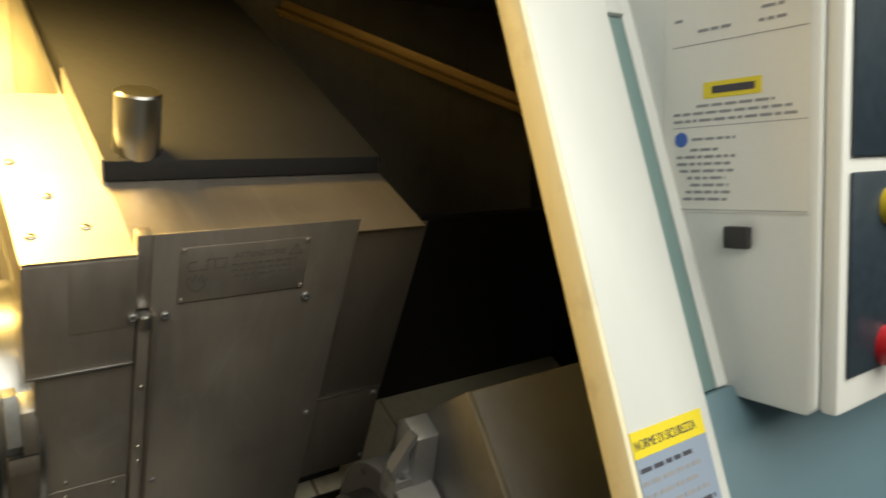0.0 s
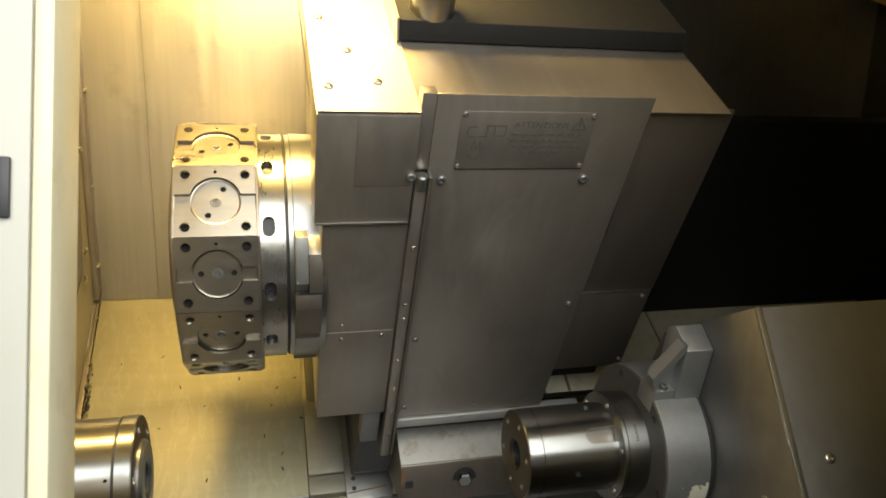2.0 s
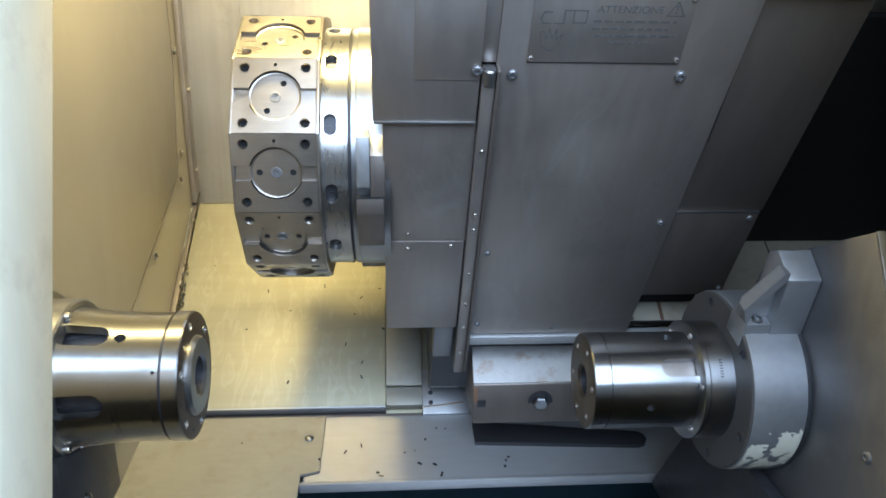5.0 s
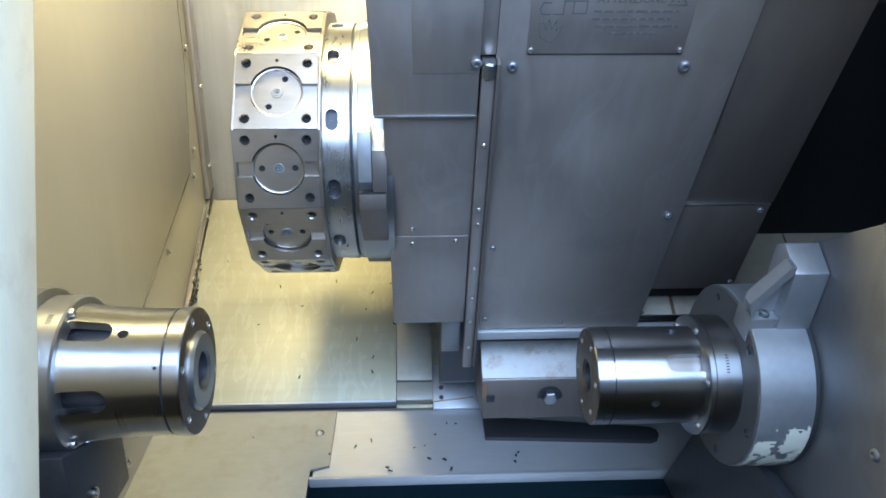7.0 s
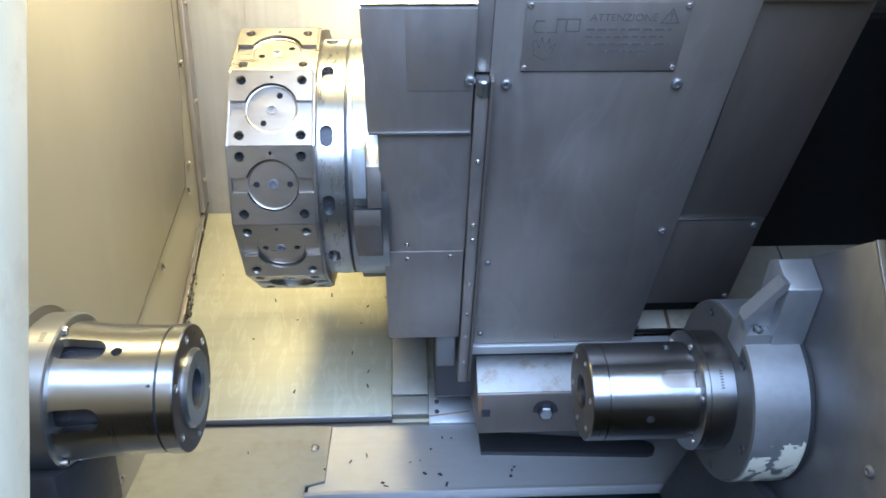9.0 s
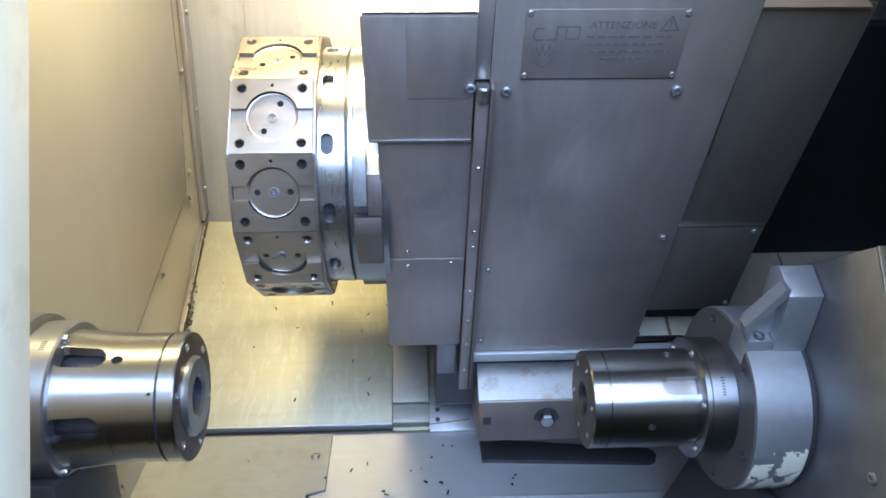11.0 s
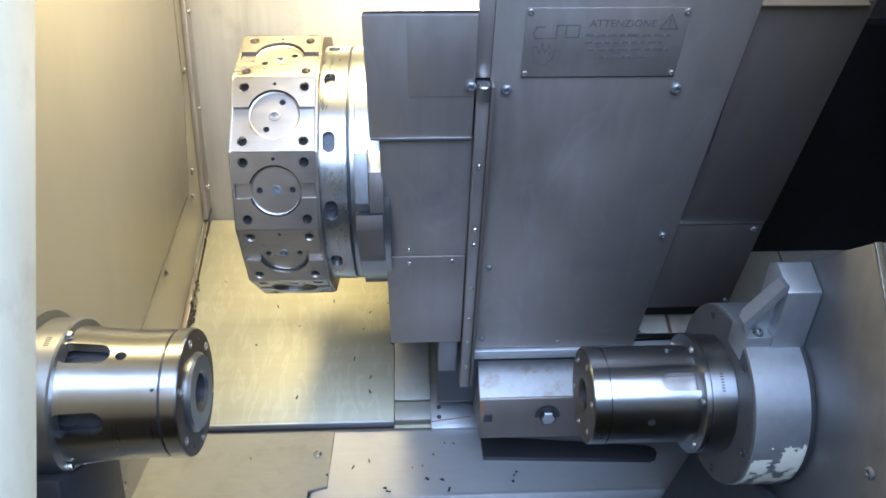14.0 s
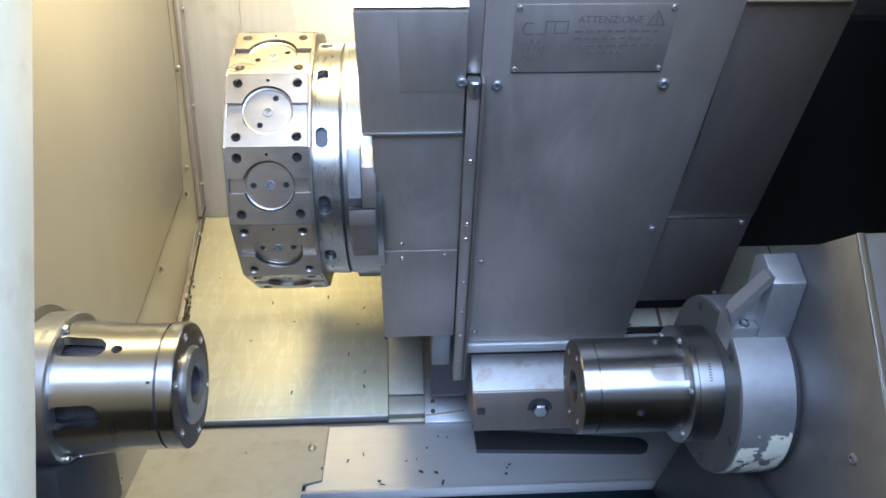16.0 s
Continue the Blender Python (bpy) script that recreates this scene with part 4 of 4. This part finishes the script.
part("drip_gap", box(-0.1080, -0.074, 0.119, 0.20, 1.2318, 1.2333, 0), M_VOID, cb)
part("lower_cover", prism([(TY - 0.184, TZ - 0.0285), (TY - 0.182, TZ - 0.050), (TY - 0.150, TZ - 0.095), (TY - 0.05, TZ - 0.170), (TY, TZ - 0.1), (TY - 0.1, TZ - 0.0285)], -0.1085, -0.0735, 0.002), M_FLANGE, turret)

for unit in (carriage, sign):
    unit.location.x = -0.008

# ---- beam above, and the work lamp ----
beam = root("inner_beam", "slanted brown oily beam under the chamber roof", "beam")
BM = frame_of((0.62, 0.86, 1.99), (0.62, -0.62, -0.40), (0, 0.54, -0.84))
part("flange", box(0.0, 1.1, -0.022, 0.022, 0.0, 0.006, 0.001, BM), M_BAR, beam)
part("web", box(0.0, 1.1, -0.003, 0.003, -0.03, -0.0005, 0.0, BM), M_BAR, beam)
for k in range(6):
    screw(beam, BM @ Matrix.Translation((0.08 + 0.17 * k, 0, 0.006)), 0.006, 0.003, M_DARK)

lamp = root("work_lamp", "rectangular warm work lamp on the chamber roof", "lamp")
LM = look(LAMP_AT, (-0.19, 0.40, 1.0))
part("casing", box(-0.22, 0.22, -0.065, 0.065, 0.012, 0.05, 0.004, LM), M_PLATE2, lamp)
part("diffuser", box(-0.205, 0.205, -0.05, 0.05, 0.004, 0.0115, 0.001, LM), M_GLOW, lamp, "glowing warm lamp glass")
part("bracket", box(-0.02, 0.02, -0.01, 0.01, 0.05, 0.10, 0.002, LM), M_PLATE2, lamp)

# ---- front of the machine: doors, panels, control cabinet ----
SLOPE = 0.30


def front(x, z, y13):
    return frame_of((x, y13 + SLOPE * (z - 1.3), z), (1, 0, 0), (0, SLOPE, 1))


door = root("sliding_door", "white painted sliding door of the machine, standing open", "door")
DL = frame_of((-0.268, -0.338, 1.3), (1, 0, -0.028), (0.028, SLOPE, 1))
part("stile", box(-0.085, -0.012, -0.42, 0.95, 0.012, 0.060, 0.004, DL), M_DOOR, door)
part("stile", box(-0.62, -0.545, -0.42, 0.95, 0.012, 0.060, 0.004, DL), M_DOOR, door)
part("bottom_rail", box(-0.5445, -0.0855, -0.42, 0.02, 0.012, 0.060, 0.004, DL), M_DOOR, door)
part("top_rail", box(-0.5445, -0.0855, 0.42, 0.95, 0.012, 0.060, 0.004, DL), M_DOOR, door)
# window is out of view, sized for the daylight band on the main spindle
pane = part("pane", box(-0.5445, -0.0855, 0.0205, 0.4195, 0.030, 0.038, 0, DL), M_GLASS, door, "unseen clear window added to let daylight onto the spindle")
pane.visible_shadow = False
part("edge_profile", box(-0.0115, 0.0, -0.42, 0.95, 0.0, 0.062, 0.003, DL), M_CREAM, door, "cream worn door edge")
part("rubber_strip", box(-0.030, -0.0125, -0.42, 0.95, 0.002, 0.0115, 0.002, DL), M_RUBBER, door)
part("latch", box(-0.030, -0.022, 0.115, 0.150, 0.060, 0.064, 0.001, DL), M_DARK, door)

panel = root("machine_front", "white front panel beside the door opening, cream inner edge", "panel")
DR = front(0.362, 1.3, -0.430)
part("edge_profile", box(-0.004, 0.004, -0.42, 0.95, -0.034, 0.001, 0.002, DR), M_CREAM, panel, "cream worn opening edge")
part("sheet", box(0.0045, 0.137, -0.42, 0.95, -0.034, 0.0, 0.003, DR), M_WHITE, panel)
part("stripe", box(0.1375, 0.175, 0.01, 0.46, -0.034, -0.010, 0.003, DR), M_TEAL, panel, "recessed teal stripe")
part("lower_sheet", box(0.1375, 1.1, -0.90, 0.009, -0.034, -0.002, 0.003, DR), M_BLUE, panel, "blue-grey lower panel")
part("upper_sheet", box(0.1755, 1.1, 0.01, 0.95, -0.034, -0.010, 0.003, DR), M_WHITE, panel)
part("stripe_end", box(0.1375, 0.175, 0.4605, 0.95, -0.034, -0.004, 0.003, DR), M_WHITE, panel)

safety = root("safety_label", "blue-grey safety label with a yellow heading on the front panel", "label")
part("sheet", box(0.004, 0.120, -0.20, -0.026, 0.0005, 0.0012, 0, DR), M_BLUEPAPER, safety)
part("heading_band", box(0.004, 0.120, -0.0258, 0.0, 0.0005, 0.0013, 0, DR), M_YELLOW, safety)
lettering("NORME DI SICUREZZA", 0.0135, DR @ Matrix.Translation((0.0065, -0.018, 0.0016)), M_INK, safety, squash=0.72)
for k in range(13):
    u = 0.008
    end = rng.uniform(0.09, 0.117)
    while u < end:
        w = rng.uniform(0.006, 0.022)
        part("printed_bar", box(u, min(u + w, end), -0.040 - 0.0125 * k, -0.0355 - 0.0125 * k, 0.0012, 0.0016, 0, DR), M_GREYINK if k % 4 else M_INK, safety)
        u += w + 0.004

cabinet = root("control_cabinet", "light grey control cabinet with a dark operating panel", "control cabinet")
CX, CY = 0.556, -0.517
part("body", prism([(-0.385, 1.297), (CY + 0.01, 1.292), (CY, 1.302), (CY, 2.05), (-0.17, 2.05)], CX, 1.25, 0.004), M_CAB, cabinet)
part("front_frame", box(CX + 0.004, 1.25, CY - 0.02, CY - 0.0005, 1.297, 2.05, 0.006), M_CAB, cabinet)
part("operating_panel", box(CX + 0.018, 1.20, CY - 0.024, CY - 0.0205, 1.335, 1.545, 0.002), M_PANEL, cabinet)
part("screen", box(CX + 0.018, 1.20, CY - 0.024, CY - 0.0205, 1.56, 1.95, 0.003), M_PANEL, cabinet)
stop = part("emergency_stop", lathe([(0, 0.022), (0.012, 0.022), (0.012, 0.012), (0.022, 0.012), (0.022, 0.020), (0.032, 0.019), (0.035, 0.012), (0.035, 0)], 32, frame_of((CX + 0.098, CY - 0.024, 1.358), (0, -1, 0), (1, 0, 0))), M_RED, cabinet, "red mushroom button")
part("selector", lathe([(0, 0.020), (0.008, 0.020), (0.009, 0.013), (0.02, 0.012), (0.02, 0)], 32, frame_of((CX + 0.098, CY - 0.024, 1.508), (0, -1, 0), (1, 0, 0))), M_AMBER, cabinet, "yellow rotary selector")
part("key_switch", box(-0.014, 0.014, -0.012, 0.012, 0, 0.012, 0.002, frame_of((CX, -0.432, 1.477), (0, -1, 0), (0, 0, 1))), M_RUBBER, cabinet, "small black socket")
CS = frame_of((CX - 0.0002, -0.39, 1.30), (0, -1, 0), (0, 0, 1))    # on the cabinet's side: towards the operator, up, out

notice = root("instruction_sheet", "printed instruction sheet with yellow and blue signs on the cabinet", "label")
part("sheet", box(-0.055, 0.117, 0.204, 0.470, 0.0004, 0.0010, 0, CS), M_PAPER, notice)
part("warning_band", box(-0.003, 0.066, 0.331, 0.349, 0.0010, 0.0015, 0, CS), M_YELLOW, notice)
part("warning_bar", box(0.008, 0.058, 0.336, 0.344, 0.0015, 0.0019, 0, CS), M_INK, notice)
part("round_sign", lathe([(0, 0.0085), (0.0005, 0.0085), (0.0005, 0)], 28, CS @ Matrix.Translation((-0.032, 0.287, 0.001)) @ Matrix.Rotation(radians(-90), 4, "Y")), M_BLUEINK, notice)
for v in (0.300, 0.392, 0.206):
    part("ruled_line", box(-0.043, 0.115, v, v + 0.0009, 0.0010, 0.0013, 0, CS), M_GREYINK, notice)
for k, (v, x0, x1) in enumerate(((0.322, -0.012, 0.080), (0.314, -0.042, 0.100), (0.306, -0.042, 0.104), (0.285, -0.018, 0.036), (0.273, -0.02, 0.015), (0.265, -0.038, 0.036), (0.257, -0.038, 0.030), (0.249, -0.034, 0.034), (0.241, -0.024, 0.024), (0.233, -0.02, 0.028), (0.225, -0.026, 0.030), (0.217, -0.030, 0.026), (0.420, -0.040, -0.03), (0.405, -0.01, 0.03), (0.417, 0.065, 0.09), (0.404, 0.062, 0.092), (0.446, 0.05, 0.1))):
    u = x0
    while u < x1:
        w = rng.uniform(0.005, 0.016)
        part("printed_bar", box(u, min(u + w, x1), v, v + 0.0032, 0.0010, 0.0014, 0, CS), M_GREYINK, notice)
        u += w + 0.003

ground = tagged(link("ground", box(-30, 30, -30, 30, -0.05, 0.0), M_HALL), "worn grey concrete workshop floor", "floor", kind="structure")
